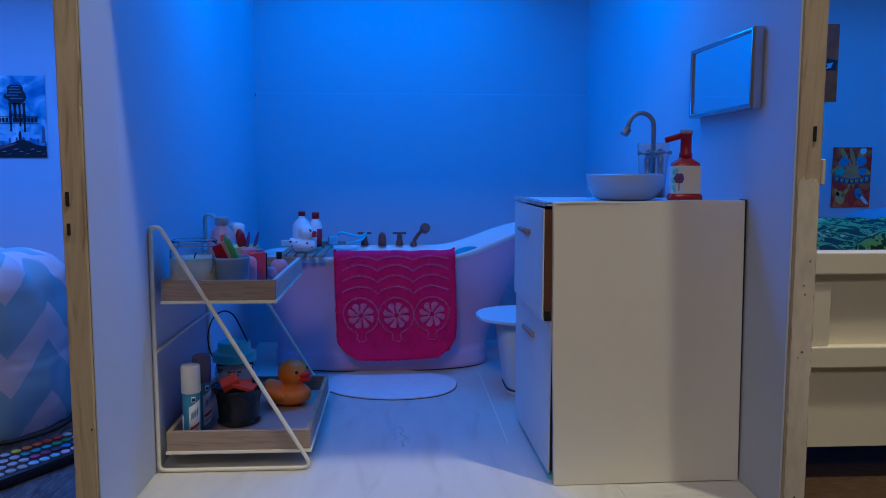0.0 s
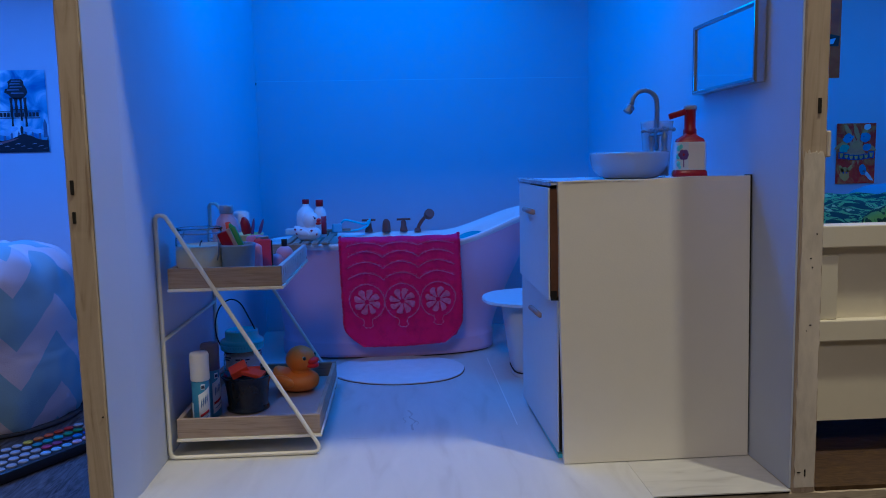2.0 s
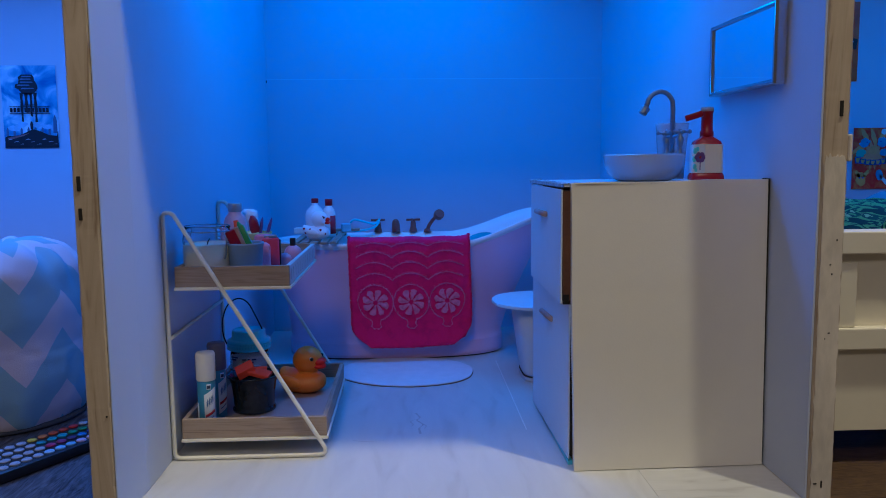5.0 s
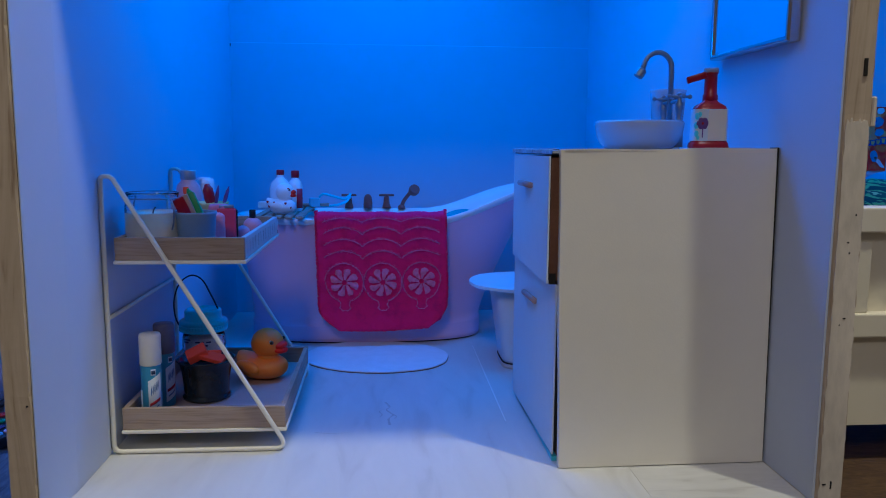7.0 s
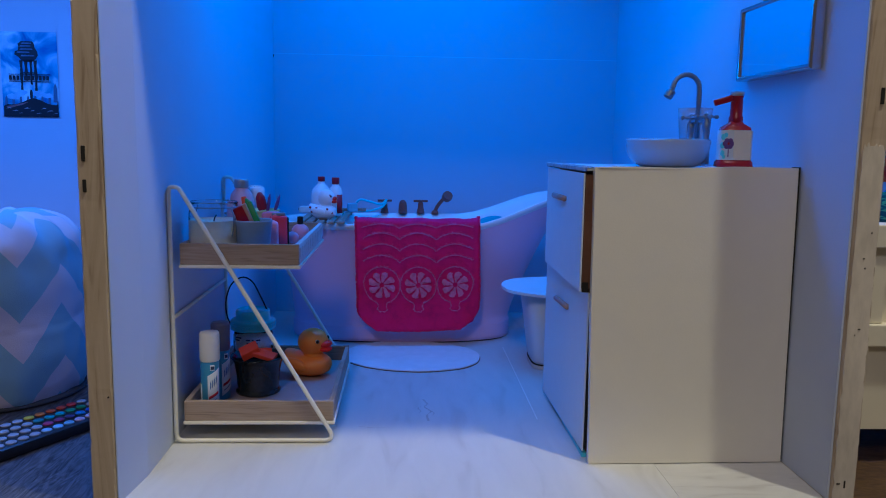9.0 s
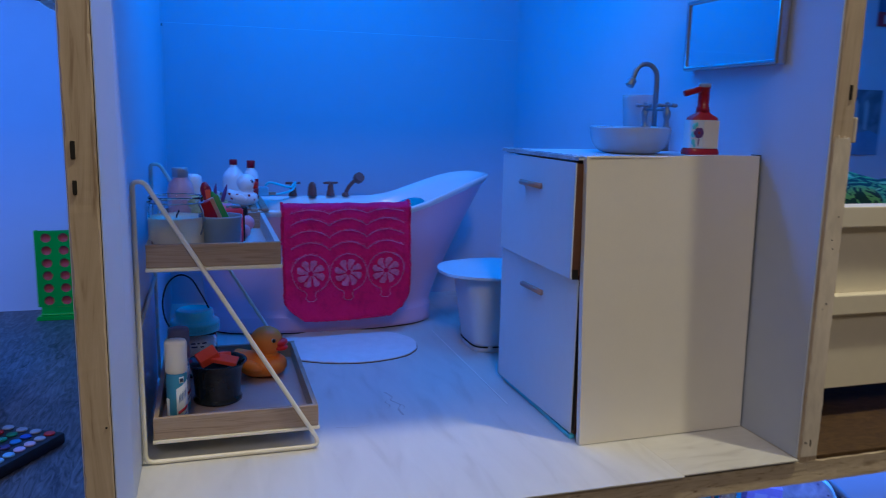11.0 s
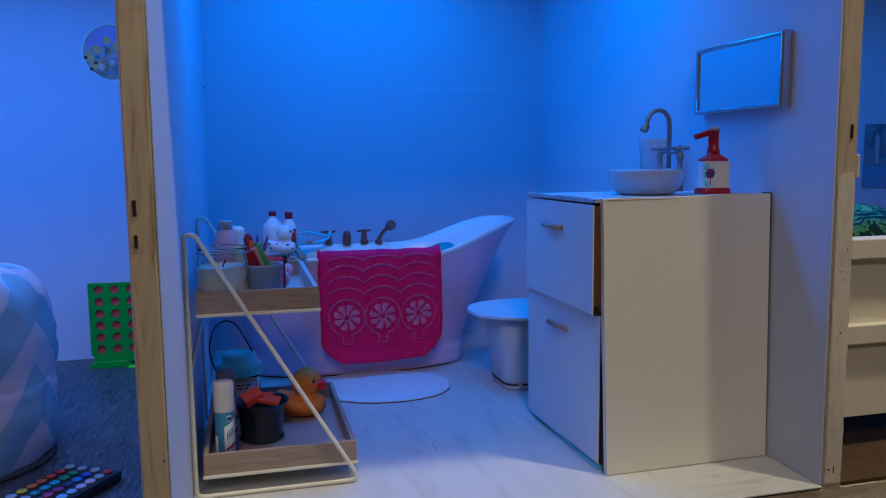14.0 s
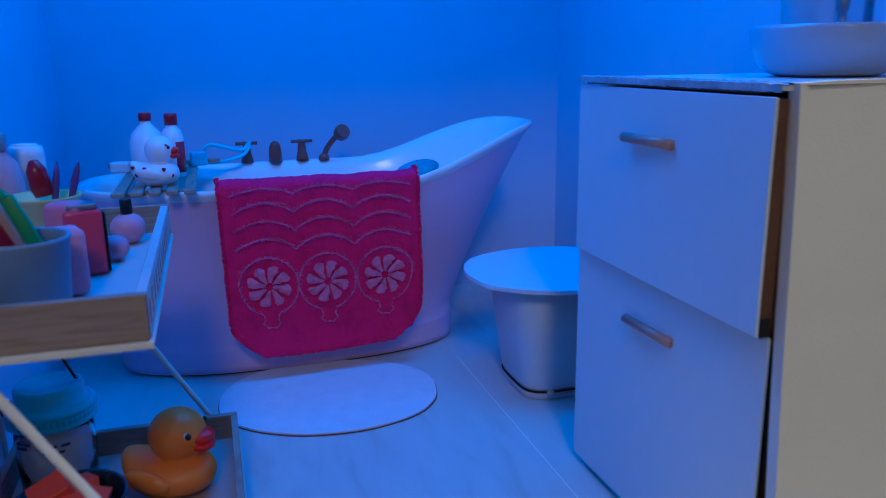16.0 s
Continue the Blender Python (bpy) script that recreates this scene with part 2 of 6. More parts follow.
def round_corners(pts, r, seg=6, closed=False):
    """A polyline whose corners are rounded by radius r."""
    p = [Vector(q) for q in pts]
    n, out = len(p), []
    for i in range(n):
        if not closed and i in (0, n - 1):
            out.append(p[i])
            continue
        a, b, c = p[i - 1], p[i], p[(i + 1) % n]
        u, v = (a - b).normalized(), (c - b).normalized()
        ang = u.angle(v)
        d = min(r / math.tan(ang / 2), 0.45 * min((a - b).length, (c - b).length))
        s, e = b + u * d, b + v * d
        for k in range(seg + 1):
            t = k / seg
            out.append((1 - t) ** 2 * s + 2 * t * (1 - t) * b + t * t * e)
    return out


def tube(pts, radius, seg=10, closed=False, bm=None, taper=None):
    bm = bm or bmesh.new()
    p = [Vector(q) for q in pts]
    n = len(p)
    rings, ref = [], None
    for i in range(n):
        d = (p[(i + 1) % n] - p[i - 1]) if closed else (p[min(i + 1, n - 1)] - p[max(i - 1, 0)])
        d.normalize()
        if ref is None:
            ref = d.orthogonal().normalized()
        ref = (ref - d * ref.dot(d)).normalized()
        side = d.cross(ref)
        r = radius * (taper[0] + (taper[1] - taper[0]) * i / (n - 1)) if taper else radius
        rings.append([bm.verts.new(p[i] + r * (ref * math.cos(2 * math.pi * k / seg) + side * math.sin(2 * math.pi * k / seg))) for k in range(seg)])
    for i in range(n if closed else n - 1):
        a, b = rings[i], rings[(i + 1) % n]
        for k in range(seg):
            j = (k + 1) % seg
            bm.faces.new((a[k], a[j], b[j], b[k]))
    if not closed:
        bm.faces.new(rings[0][::-1])
        bm.faces.new(rings[-1])
    return bm


def blob(centre, radii, bm=None, seg=20, rings=14, m=None):
    bm = bm or bmesh.new()
    mm = Matrix.Translation(centre) @ (m or Matrix()) @ Matrix.Diagonal((*radii, 1))
    bmesh.ops.create_uvsphere(bm, u_segments=seg, v_segments=rings, radius=1.0, matrix=mm)
    return bm


def slab(outline, z0, z1, bevel=0.0, bm=None):
    """A plate of the outline's shape between z0 and z1."""
    bm = bm or bmesh.new()
    lo = [bm.verts.new((x, y, z0)) for x, y in outline]
    hi = [bm.verts.new((x, y, z1)) for x, y in outline]
    bm.faces.new(lo[::-1])
    top = bm.faces.new(hi)
    n = len(outline)
    for i in range(n):
        j = (i + 1) % n
        bm.faces.new((lo[i], lo[j], hi[j], hi[i]))
    if bevel:
        bmesh.ops.bevel(bm, geom=list(top.edges), offset=bevel, segments=2, affect="EDGES")
    return bm


def turn(bm, m):
    bmesh.ops.transform(bm, matrix=m, verts=bm.verts)
    return bm


def ellipse(cx, cy, a, b, rot=0.0, n=40, wobble=0.0, power=2.0):
    out = []
    for i in range(n):
        t = 2 * math.pi * i / n
        c, s = math.cos(t), math.sin(t)
        x = a * math.copysign(abs(c) ** (2 / power), c)
        y = b * math.copysign(abs(s) ** (2 / power), s)
        k = 1 + wobble * noise.noise((3 * c, 3 * s, 1.7))
        out.append((cx + k * (x * math.cos(rot) - y * math.sin(rot)), cy + k * (x * math.sin(rot) + y * math.cos(rot))))
    return out


# ---- setting ----
XL, XR, YF, YB, ZC = -0.2195, 0.3045, 0.596, 1.256, 0.60


def structure(name, bm, material, label, category, parent=None):
    ob = part(name, bm, material, parent)
    return tagged(ob, label, category, kind="structure")


def skin(rings):
    """A closed skin over rings of points, one after the other."""
    bm = bmesh.new()
    vs = [[bm.verts.new(p) for p in r] for r in rings]
    n = len(vs[0])
    for a, b in zip(vs, vs[1:]):
        for i in range(n):
            j = (i + 1) % n
            bm.faces.new((a[i], a[j], b[j], b[i]))
    bm.faces.new(vs[0][::-1])
    bm.faces.new(vs[-1])
    bmesh.ops.recalc_face_normals(bm, faces=bm.faces)
    return bm


def rough_upright(x0, x1, y0, y1, z0, z1, seed):
    """An upright board whose sawn front edges waver and are chipped."""
    rings = []
    for k in range(141):
        z = z0 + (z1 - z0) * k / 140
        e = [0.0005 * noise.noise((z * 45, seed, q)) + 0.0004 * noise.noise((z * 260, seed, q + 5)) for q in range(4)]
        chip = [0.0010 + 0.0012 * max(0, noise.noise((z * 120, seed + 3, q))) for q in range(2)]
        rings.append([(x0 + chip[0] + e[0], y0 + 0.3 * e[2], z), (x1 - chip[1] + e[1], y0 + 0.3 * e[3], z), (x1 - 0.0002 + 0.3 * e[1], y0 + chip[1], z), (x1, y1, z), (x0, y1, z), (x0 + 0.0002 + 0.3 * e[0], y0 + chip[0], z)])
    return skin(rings)


def rough_shelf(x0, x1, y0, y1, z0, z1):
    """A level board with a splintered front edge."""
    rings = []
    for k in range(421):
        x = x0 + (x1 - x0) * k / 420
        e = [0.0005 * noise.noise((x * 40, q, 2)) + 0.0005 * noise.noise((x * 300, q, 7)) for q in range(4)]
        chip = 0.0008 + 0.0016 * max(0, noise.noise((x * 110, 5, 1)))
        rings.append([(x, y0 + e[0], z0 + 0.0006), (x, y0 + 0.0005 + e[1], (z0 + z1) / 2 + e[3]), (x, y0 + e[2], z1 - chip), (x, y0 + chip, z1 - 0.0001), (x, y1, z1), (x, y1, z0), (x, y0 + 0.0008, z0)])
    return skin(rings)


floor = structure("floor", box(-0.2250, 0.1925, 0.5905, YB, -0.0010, 0), MARBLE, "pale marble-look vinyl sheet floor", "floor")
structure("floor_strip", box(0.1929, XR, 0.5935, YB, -0.0012, -0.0002), STRIPMARBLE, "pale marble-look vinyl floor strip", "floor")
# solid near-black sheets paint the shade in the gap under the vinyl
structure("floor_gap_shade_front", box(0.1933, XR, 0.5950, 0.6006, -0.0030, -0.0013), DARK, "near-black sheet painted as the shade under the loose vinyl strip", "floor")
structure("floor_gap_shade", box(-0.2250, XR, 0.6008, YB, -0.0031, -0.0013), DARK, "near-black sheet painted as the shade under the loose vinyl", "floor")
structure("shelf_board", rough_shelf(-1.05, 1.30, YF, 1.30, -0.0240, -0.0033), PLYX, "raw pine plywood shelf board under the rooms", "shelf")
structure("floor_left", box(-1.04, -0.2445, YF + 0.004, YB, -0.0032, 0.0), DARKWOOD, "dark grey wood laminate floor", "floor")
structure("floor_right", box(0.3270, 1.1468, YF + 0.0008, YB, -0.0032, 0.0), BROWNWOOD, "brown wood laminate floor", "floor")
wl = structure("wall_left", rough_upright(-0.2432, -0.2256, YF, 1.29, -0.0032, ZC, 1.3), PLY, "raw pine plywood divider wall", "wall")
structure("wall_left_lining", slab([(-0.2253, YF + 0.001), (-0.2247, YF + 0.001), (XL, YF + 0.050), (XL, YB), (-0.2253, YB)], 0.0002, ZC - 0.001), WHITE, "white foam board wall lining", "wall")
structure("wall_left_outer_lining", box(-0.2442, -0.2434, YF + 0.006, YB, 0.0002, ZC - 0.001), SHADE, "white card wall lining", "wall")
wr = structure("wall_right", rough_upright(0.3062, 0.3260, YF, 1.29, -0.0032, ZC, 4.7), PLY, "raw pine plywood divider wall", "wall")
structure("wall_right_lining", box(XR, 0.3060, YF + 0.001, YB, 0.0002, ZC - 0.001), WHITE, "white foam board wall lining", "wall")
structure("wall_right_outer_lining", box(0.3262, 0.3270, YF + 0.006, YB, 0.0002, ZC - 0.001), SHADE, "white card wall lining", "wall")
structure("wall_back_lower", box(XL, XR, YB - 0.0014, YB + 0.02, 0.0, 0.3955), WHITE, "white foam board back wall", "wall")
structure("wall_back_upper", box(XL, XR, YB, YB + 0.02, 0.3956, ZC), WHITE, "white foam board back wall, upper sheet", "wall")
part("seam", box(XL, XR, YB - 0.0018, YB - 0.00145, 0.3950, 0.3957), mat("pale_board_edge", (0.62, 0.74, 0.86), 0.6, vary=0.05), bpy.data.objects["wall_back_lower"])
structure("wall_back_left", box(-1.04, -0.2445, YB, YB + 0.02, 0.0, ZC), WHITE, "white board back wall", "wall")
structure("wall_back_right", box(0.3272, 1.1468, YB, YB + 0.02, 0.0, ZC), WHITE, "white board back wall", "wall")
structure("wall_end_left", box(-1.06, -1.04, YF, 1.29, -0.0032, ZC), WHITE, "white end wall", "wall")
structure("wall_end_right", box(1.147, 1.167, YF, 1.29, -0.0032, ZC), WHITE, "white end wall", "wall")
structure("ceiling", box(-1.06, 1.30, YF, 1.30, ZC + 0.0005, ZC + 0.02), PLYX, "plywood ceiling board", "ceiling")
# seam and printed veins of the vinyl
SEAM = mat("pale_seam", (0.84, 0.83, 0.81), 0.4, vary=0.03)
VEIN = mat("grey_brown_vein", (0.50, 0.47, 0.45), 0.5, vary=0.15, scale=300)
part("seam", box(0.1112, 0.1124, 0.770, 1.040, 0.0001, 0.0005), SEAM, floor)
for pts, w in (([(0.002, 0.829), (0.006, 0.815), (0.003, 0.806), (0.009, 0.793), (0.005, 0.782), (0.006, 0.766)], 0.0016), ([(0.0035, 0.812), (-0.0035, 0.803), (-0.0010, 0.794), (-0.0030, 0.788)], 0.0009), ([(0.0065, 0.797), (0.0120, 0.789), (0.0100, 0.781)], 0.0009), ([(-0.06, 0.752), (-0.045, 0.748), (-0.030, 0.750)], 0.0008)):
    line = smooth_path([(x, y, 0) for x, y in pts], 6)
    bm = bmesh.new()
    rows = []
    for k, p in enumerate(line):
        e = w * (0.35 + 0.9 * abs(noise.noise(p * 260 + Vector((k * 0.3, 0, 0)))))
        rows.append([bm.verts.new((p.x - e, p.y, 0.0003)), bm.verts.new((p.x + e, p.y + 0.0006, 0.0003))])
    for a, b in zip(rows, rows[1:]):
        bm.faces.new((a[0], a[1], b[1], b[0]))
    part("vein", bm, VEIN, floor)
part("corner_tick", box(-0.2191, -0.2181, YB - 0.0030, YB - 0.0016, 0.3900, 0.3940), DARK, wl)
# nail slots in the edges of the dividers
for x, z, w, h, par in ((-0.2385, 0.2535, 0.0026, 0.0105, wl), (-0.2385, 0.2315, 0.0024, 0.0085, wl), (-0.2285, 0.081, 0.0012, 0.0012, wl),
                        (0.3190, 0.3030, 0.0026, 0.0115, wr), (0.3115, 0.0135, 0.0030, 0.0012, wr), (0.3165, 0.0130, 0.0014, 0.006, wr), (0.3172, 0.1790, 0.0012, 0.0014, wr), (0.3158, 0.1862, 0.0016, 0.0010, wr), (0.3170, 0.1335, 0.0022, 0.0010, wr), (0.3140, 0.1290, 0.0010, 0.0010, wr), (0.3200, 0.2050, 0.0010, 0.0016, wr)):
    part("nail_slot", box(x - w / 2, x + w / 2, YF - 0.0010, YF + 0.004, z - h / 2, z + h / 2, 0.0003, 1), DARK, par)

# cream paint smeared over the lower front of the right divider, and a loose flake
PAINT = mat("worn_cream_paint", (0.70, 0.63, 0.54), 0.65, vary=0.30, scale=55, bump=0.5, bscale=160, stretch=(1, 1, 0.35))
smear = [(0.3080 + 0.0012 * noise.noise((k * 0.8, 4, 1)), 0.001 + 0.262 * k / 40) for k in range(41)] + [(0.3082 + 0.0008 * k, 0.268 + 0.0045 * noise.noise((k * 0.55, 7, 2)) + 0.0012 * noise.noise((k * 1.9, 3, 2))) for k in range(1, 20)]
smear += [(0.3244 + 0.0014 * noise.noise((k * 0.8, 9, 1)), 0.001 + 0.262 * k / 40) for k in range(40, -1, -1)]
part("paint_smear", turn(slab(smear, 0.0, 0.0005), Matrix.Translation((0, YF - 0.0002, 0)) @ Matrix.Rotation(radians(90), 4, "X")), PAINT, wr, "worn cream paint")
part("paint_flake", box(0.3258, 0.3290, YF - 0.0006, YF + 0.0030, 0.2640, 0.2840, 0.0008, 1), PAINT, wr, "loose cream paint flake")

# the room in which the doll house stands
structure("room_floor", box(-2.2, 2.4, -2.4, 1.60, -0.62, -0.60), CARPET, "beige carpet of the surrounding room", "floor")
structure("room_wall_back", box(-2.2, 2.4, 1.60, 1.64, -0.60, 2.30), BEIGEWALL, "beige wall behind the doll house", "wall")
structure("room_wall_front", box(-2.2, 2.4, -2.44, -2.40, -0.60, 2.30), BEIGEWALL, "beige room wall", "wall")
structure("room_wall_left", box(-2.24, -2.2, -2.4, 1.60, -0.60, 2.30), BEIGEWALL, "beige room wall", "wall")
structure("room_wall_right", box(2.4, 2.44, -2.4, 1.60, -0.60, 2.30), BEIGEWALL, "beige room wall", "wall")
structure("room_ceiling", box(-2.24, 2.44, -2.44, 1.64, 2.30, 2.34), WHITE, "white room ceiling", "ceiling")
# compartment below
structure("floor_below", box(-1.05, 1.30, YF, 1.30, -0.46, -0.44), SHADE, "pale floor of the compartment below", "floor")
structure("wall_back_below", box(-1.05, 1.30, YB, YB + 0.02, -0.44, -0.024), SHADE, "pale back wall of the compartment below", "wall")

# ---- bathroom: large things ----
def vanity():
    t = thing("vanity_cabinet", pose(0, 0, 0), "white cardboard vanity cabinet with two drawer fronts", "cabinet")
    part("body", box(0.1385, 0.2965, 0.6800, 0.838, 0.004, 0.2415), KRAFT, t, "brown cardboard box inside")
    # front sheet, a little bowed at its left edge and not quite square
    bm = bmesh.new()
    nx, nz = 10, 44
    grid = []
    for layer in (0, 1):
        rows = []
        for k in range(nz + 1):
            row = []
            for i in range(nx + 1):
                u, w = i / nx, k / nz
                x = (0.1366 - 0.0028 * w + 0.0004 * math.sin(9 * w)) * (1 - u) + (0.3030 - 0.0012 * w) * u
                z = 0.0006 + (0.2468 + 0.0024 * u + 0.0005 * math.sin(11 * u)) * w
                y = 0.6652 - 0.0007 * math.sin(math.pi * w) * (1 - u) - 0.0012 * max(0, 0.12 - w) * (1 - u) * 8 + 0.0082 * w + (0.0020 - 0.0032 * w) * u + 0.0002 * math.exp(-((w - 0.62) / 0.02) ** 2) + 0.0062 * layer
                row.append(bm.verts.new((x, y, z)))
            rows.append(row)
        grid.append(rows)
    for k in range(nz):
        for i in range(nx):
            a = grid[0]
            bm.faces.new((a[k][i], a[k][i + 1], a[k + 1][i + 1], a[k + 1][i]))
            a = grid[1]
            bm.faces.new((a[k + 1][i], a[k + 1][i + 1], a[k][i + 1], a[k][i]))
    ring = [(k, 0) for k in range(nz + 1)] + [(nz, i) for i in range(1, nx + 1)] + [(k, nx) for k in range(nz - 1, -1, -1)] + [(0, i) for i in range(nx - 1, 0, -1)]
    for (k, i), (k2, i2) in zip(ring, ring[1:] + ring[:1]):
        bm.faces.new((grid[0][k][i], grid[0][k2][i2], grid[1][k2][i2], grid[1][k][i]))
    bmesh.ops.recalc_face_normals(bm, faces=bm.faces)
    part("front_panel", bm, CARD, t, "cream card front sheet", 20)
    # worktop of card with a ragged edge
    top = []
    for i in range(25):
        y = 0.6770 + 0.1655 * i / 24
        top.append((0.1290 + 0.0012 * noise.noise((y * 190, 0, 2)) - 0.0030 * (i / 24), y))
    top += [(0.3040, 0.842), (0.3035, 0.6765)]
    part("worktop", slab(top, 0.2446, 0.2466), PAPER, t, "white card top with torn edge")
    part("edge_tear", slab([(a + 0.0012, b) for a, b in top[2:24]] + [(0.142, top[23][1]), (0.142, top[2][1])], 0.2430, 0.2445), mat("grey_torn_paper", (0.13, 0.14, 0.16), 0.9, vary=0.4, scale=300), t, "grey torn paper edge")
    rows = []
    for k in range(121):
        y = 0.6764 + 0.1660 * k / 120
        n1, n2, n3 = (noise.noise((y * 260, q, 3)) for q in (1, 5, 9))
        rows.append([(0.1283 - 0.0026 * k / 120 + 0.0006 * n1, y, 0.2440 + 0.0005 * n2), (0.1280 - 0.0026 * k / 120 + 0.0006 * n2, y, 0.2472 + 0.0010 * n3), (0.1320 + 0.0014 * n3, y, 0.2478 + 0.0011 * n1), (0.1352 + 0.0020 * n2, y, 0.2469)])
    bm = bmesh.new()
    g = [[bm.verts.new(p) for p in row] for row in rows]
    for a, b in zip(g, g[1:]):
        for i in range(3):
            bm.faces.new((a[i], b[i], b[i + 1], a[i + 1]))
    part("crumpled_tape", bm, mat("crumpled_clear_tape", (0.42, 0.48, 0.54), 0.25, vary=0.45, scale=220, bump=0.4, bscale=300), t, "crumpled clear tape over the edge")
    part("front_tape", skin([[(0.1375 + 0.0083 * k, 0.6728 + 0.0004 * noise.noise((k * 0.7, 2, 1)), 0.2466), (0.1375 + 0.0083 * k, 0.6780, 0.2474 + 0.0010 * noise.noise((k * 0.9, 4, 1)) + 0.0024 * k / 20 * 0.3), (0.1375 + 0.0083 * k, 0.6800, 0.2464)] for k in range(21)]), DARK, t, "dark torn edge of the top")
    part("back_strip", box(0.2990, 0.3040, 0.6850, 0.842, 0.001, 0.2440), DARK, t)
    part("black_edge", skin([[(0.3032 - 0.0010 * k / 20 + 0.0005 * noise.noise((k * 0.6, 1, 2)), 0.6690 + 0.0052 * k / 20, 0.002 + 0.0124 * k), (0.3044, 0.6690 + 0.0052 * k / 20, 0.002 + 0.0124 * k), (0.3044, 0.6845, 0.002 + 0.0124 * k), (0.3032 - 0.0010 * k / 20, 0.6845, 0.002 + 0.0124 * k)] for k in range(21)]), DARK, t, "black taped edge")

    def drawer(name, x, y0, y1, z0, z1, yaw, tilt):
        d = part(name, turn(box(-0.0007, 0.0007, -(y1 - y0) / 2, (y1 - y0) / 2, -(z1 - z0) / 2, (z1 - z0) / 2, 0.0003), pose(x, (y0 + y1) / 2, (z0 + z1) / 2, 0, tilt, yaw)), PAPER, t, "white card drawer front")
        return d
    up = drawer("drawer_front", 0.1275, 0.6765, 0.8440, 0.1446, 0.2422, -0.5, 0.0)
    low = drawer("drawer_front", 0.1326, 0.6778, 0.8440, 0.0062, 0.1432, 1.4, 0.0)
    part("drawer_box", box(0.1284, 0.1384, 0.6785, 0.6830, 0.1470, 0.2412), KRAFT, up, "brown cardboard drawer side")
    # two near-black blocks put the shade inside and behind the drawers into colour
    part("drawer_inside_shade", box(0.1302, 0.1382, 0.6840, 0.8420, 0.1480, 0.2250), DARK, up, "near-black block painted as the shade inside the drawer")
    part("drawer_box", box(0.1362, 0.1383, 0.6790, 0.8360, 0.0080, 0.1400), DARK, low, "near-black block painted as the shade behind the drawer")
    part("torn_flap", box(0.1282, 0.1335, 0.6768, 0.6776, 0.1440, 0.1525, 0.0002, 1), DARK, up, "torn dark cardboard flap")
    for zc, yc, par, dx, skew in ((0.2173, 0.7640, up, 0.1240, 0.0016), (0.1176, 0.7640, low, 0.1298, 0.0022)):
        h = part("handle", tube([(dx + skew / 2, yc - 0.0205, zc), (dx - skew / 2, yc + 0.0205, zc + 0.0003)], 0.0026, 16), COPPER, par, "rose gold bar handle", 40)
    part("foot", box(0.1345, 0.1392, 0.6790, 0.838, 0.0003, 0.0039), CYAN, t, "blue-grey base edge")
    return t


vanity()


def basin():
    t = thing("vessel_sink", pose(0.2210, 0.7570, 0.2468), "round white ceramic vessel sink on the vanity", "sink")
    prof = [(0.001, 0.0), (0.0225, 0.0), (0.0285, 0.0020), (0.0335, 0.0070), (0.0364, 0.0140), (0.0378, 0.0232), (0.0368, 0.0252), (0.0352, 0.0242), (0.0335, 0.0150), (0.0290, 0.0075), (0.020, 0.0040), (0.003, 0.0034)]
    bowl = part("bowl", lathe(prof, 48), CERAMIC, t, "", 60)
    part("drain", lathe([(0.0001, 0.0032), (0.0035, 0.0034), (0.0035, 0.0044), (0.0001, 0.0046)], 16), STEEL, bowl, "steel drain", 40)
    return t


basin()


def faucet():
    t = thing("sink_faucet", pose(0.2495, 0.7620, 0.2498), "grey metal gooseneck sink faucet with cross handles", "faucet")
    t.scale = (1.0, 1.0, 0.965)
    part("base", lathe([(0.0042, 0), (0.0042, 0.020), (0.0034, 0.0225), (0.0024, 0.024)], 20), STEEL, t, "", 40)
    arc = [(0, 0, 0.02), (0, 0, 0.066)]
    r = 0.0125
    for i in range(1, 11):
        a = math.pi * i / 11 * 1.05
        arc.append((-r + r * math.cos(a), 0.0, 0.070 + 1.1 * r * math.sin(a)))
    arc.append((arc[-1][0] - 0.0018, 0, arc[-1][2] - 0.006))
    sp = part("spout", tube(arc, 0.0024, 14), STEEL, t, "", 60)
    e = arc[-1]
    part("aerator", turn(lathe([(0.0036, -0.0040), (0.0043, -0.0034), (0.0043, 0.0030), (0.0036, 0.0036), (0.0026, 0.0046)], 18), pose(e[0] - 0.0010, 0, e[2] - 0.0005, 0, 32, 0)), STEEL, sp, "", 40)
    part("bridge", tube([(0.001, -0.0190, 0.0400), (0.001, 0.0190, 0.0400)], 0.0017, 12), STEEL, t, "", 40)
    for s in (-1, 1):
        y = 0.0190 * s
        c = part("handle_column", lathe([(0.0040, 0.0), (0.0040, 0.0225), (0.0026, 0.0240), (0.0024, 0.0300), (0.0034, 0.0330), (0.0036, 0.0380), (0.0022, 0.0400), (0.0020, 0.0450), (0.0026, 0.0462), (0.0010, 0.0475)], 18, centre=(0.001, y)), STEEL, t, "", 40)
        for d in ((1, 0), (0, 1)):
            part("cross_bar", tube([(0.001 - 0.0085 * d[0], y - 0.0085 * d[1], 0.0440), (0.001 + 0.0085 * d[0], y + 0.0085 * d[1], 0.0440)], 0.0013, 10), STEEL, c, "", 40)
            for k in (-1, 1):
                part("knob", blob((0.001 + 0.0088 * k * d[0], y + 0.0088 * k * d[1], 0.0440), (0.0021, 0.0021, 0.0021), seg=12, rings=8), STEEL, c, "", 60)
    return t


faucet()


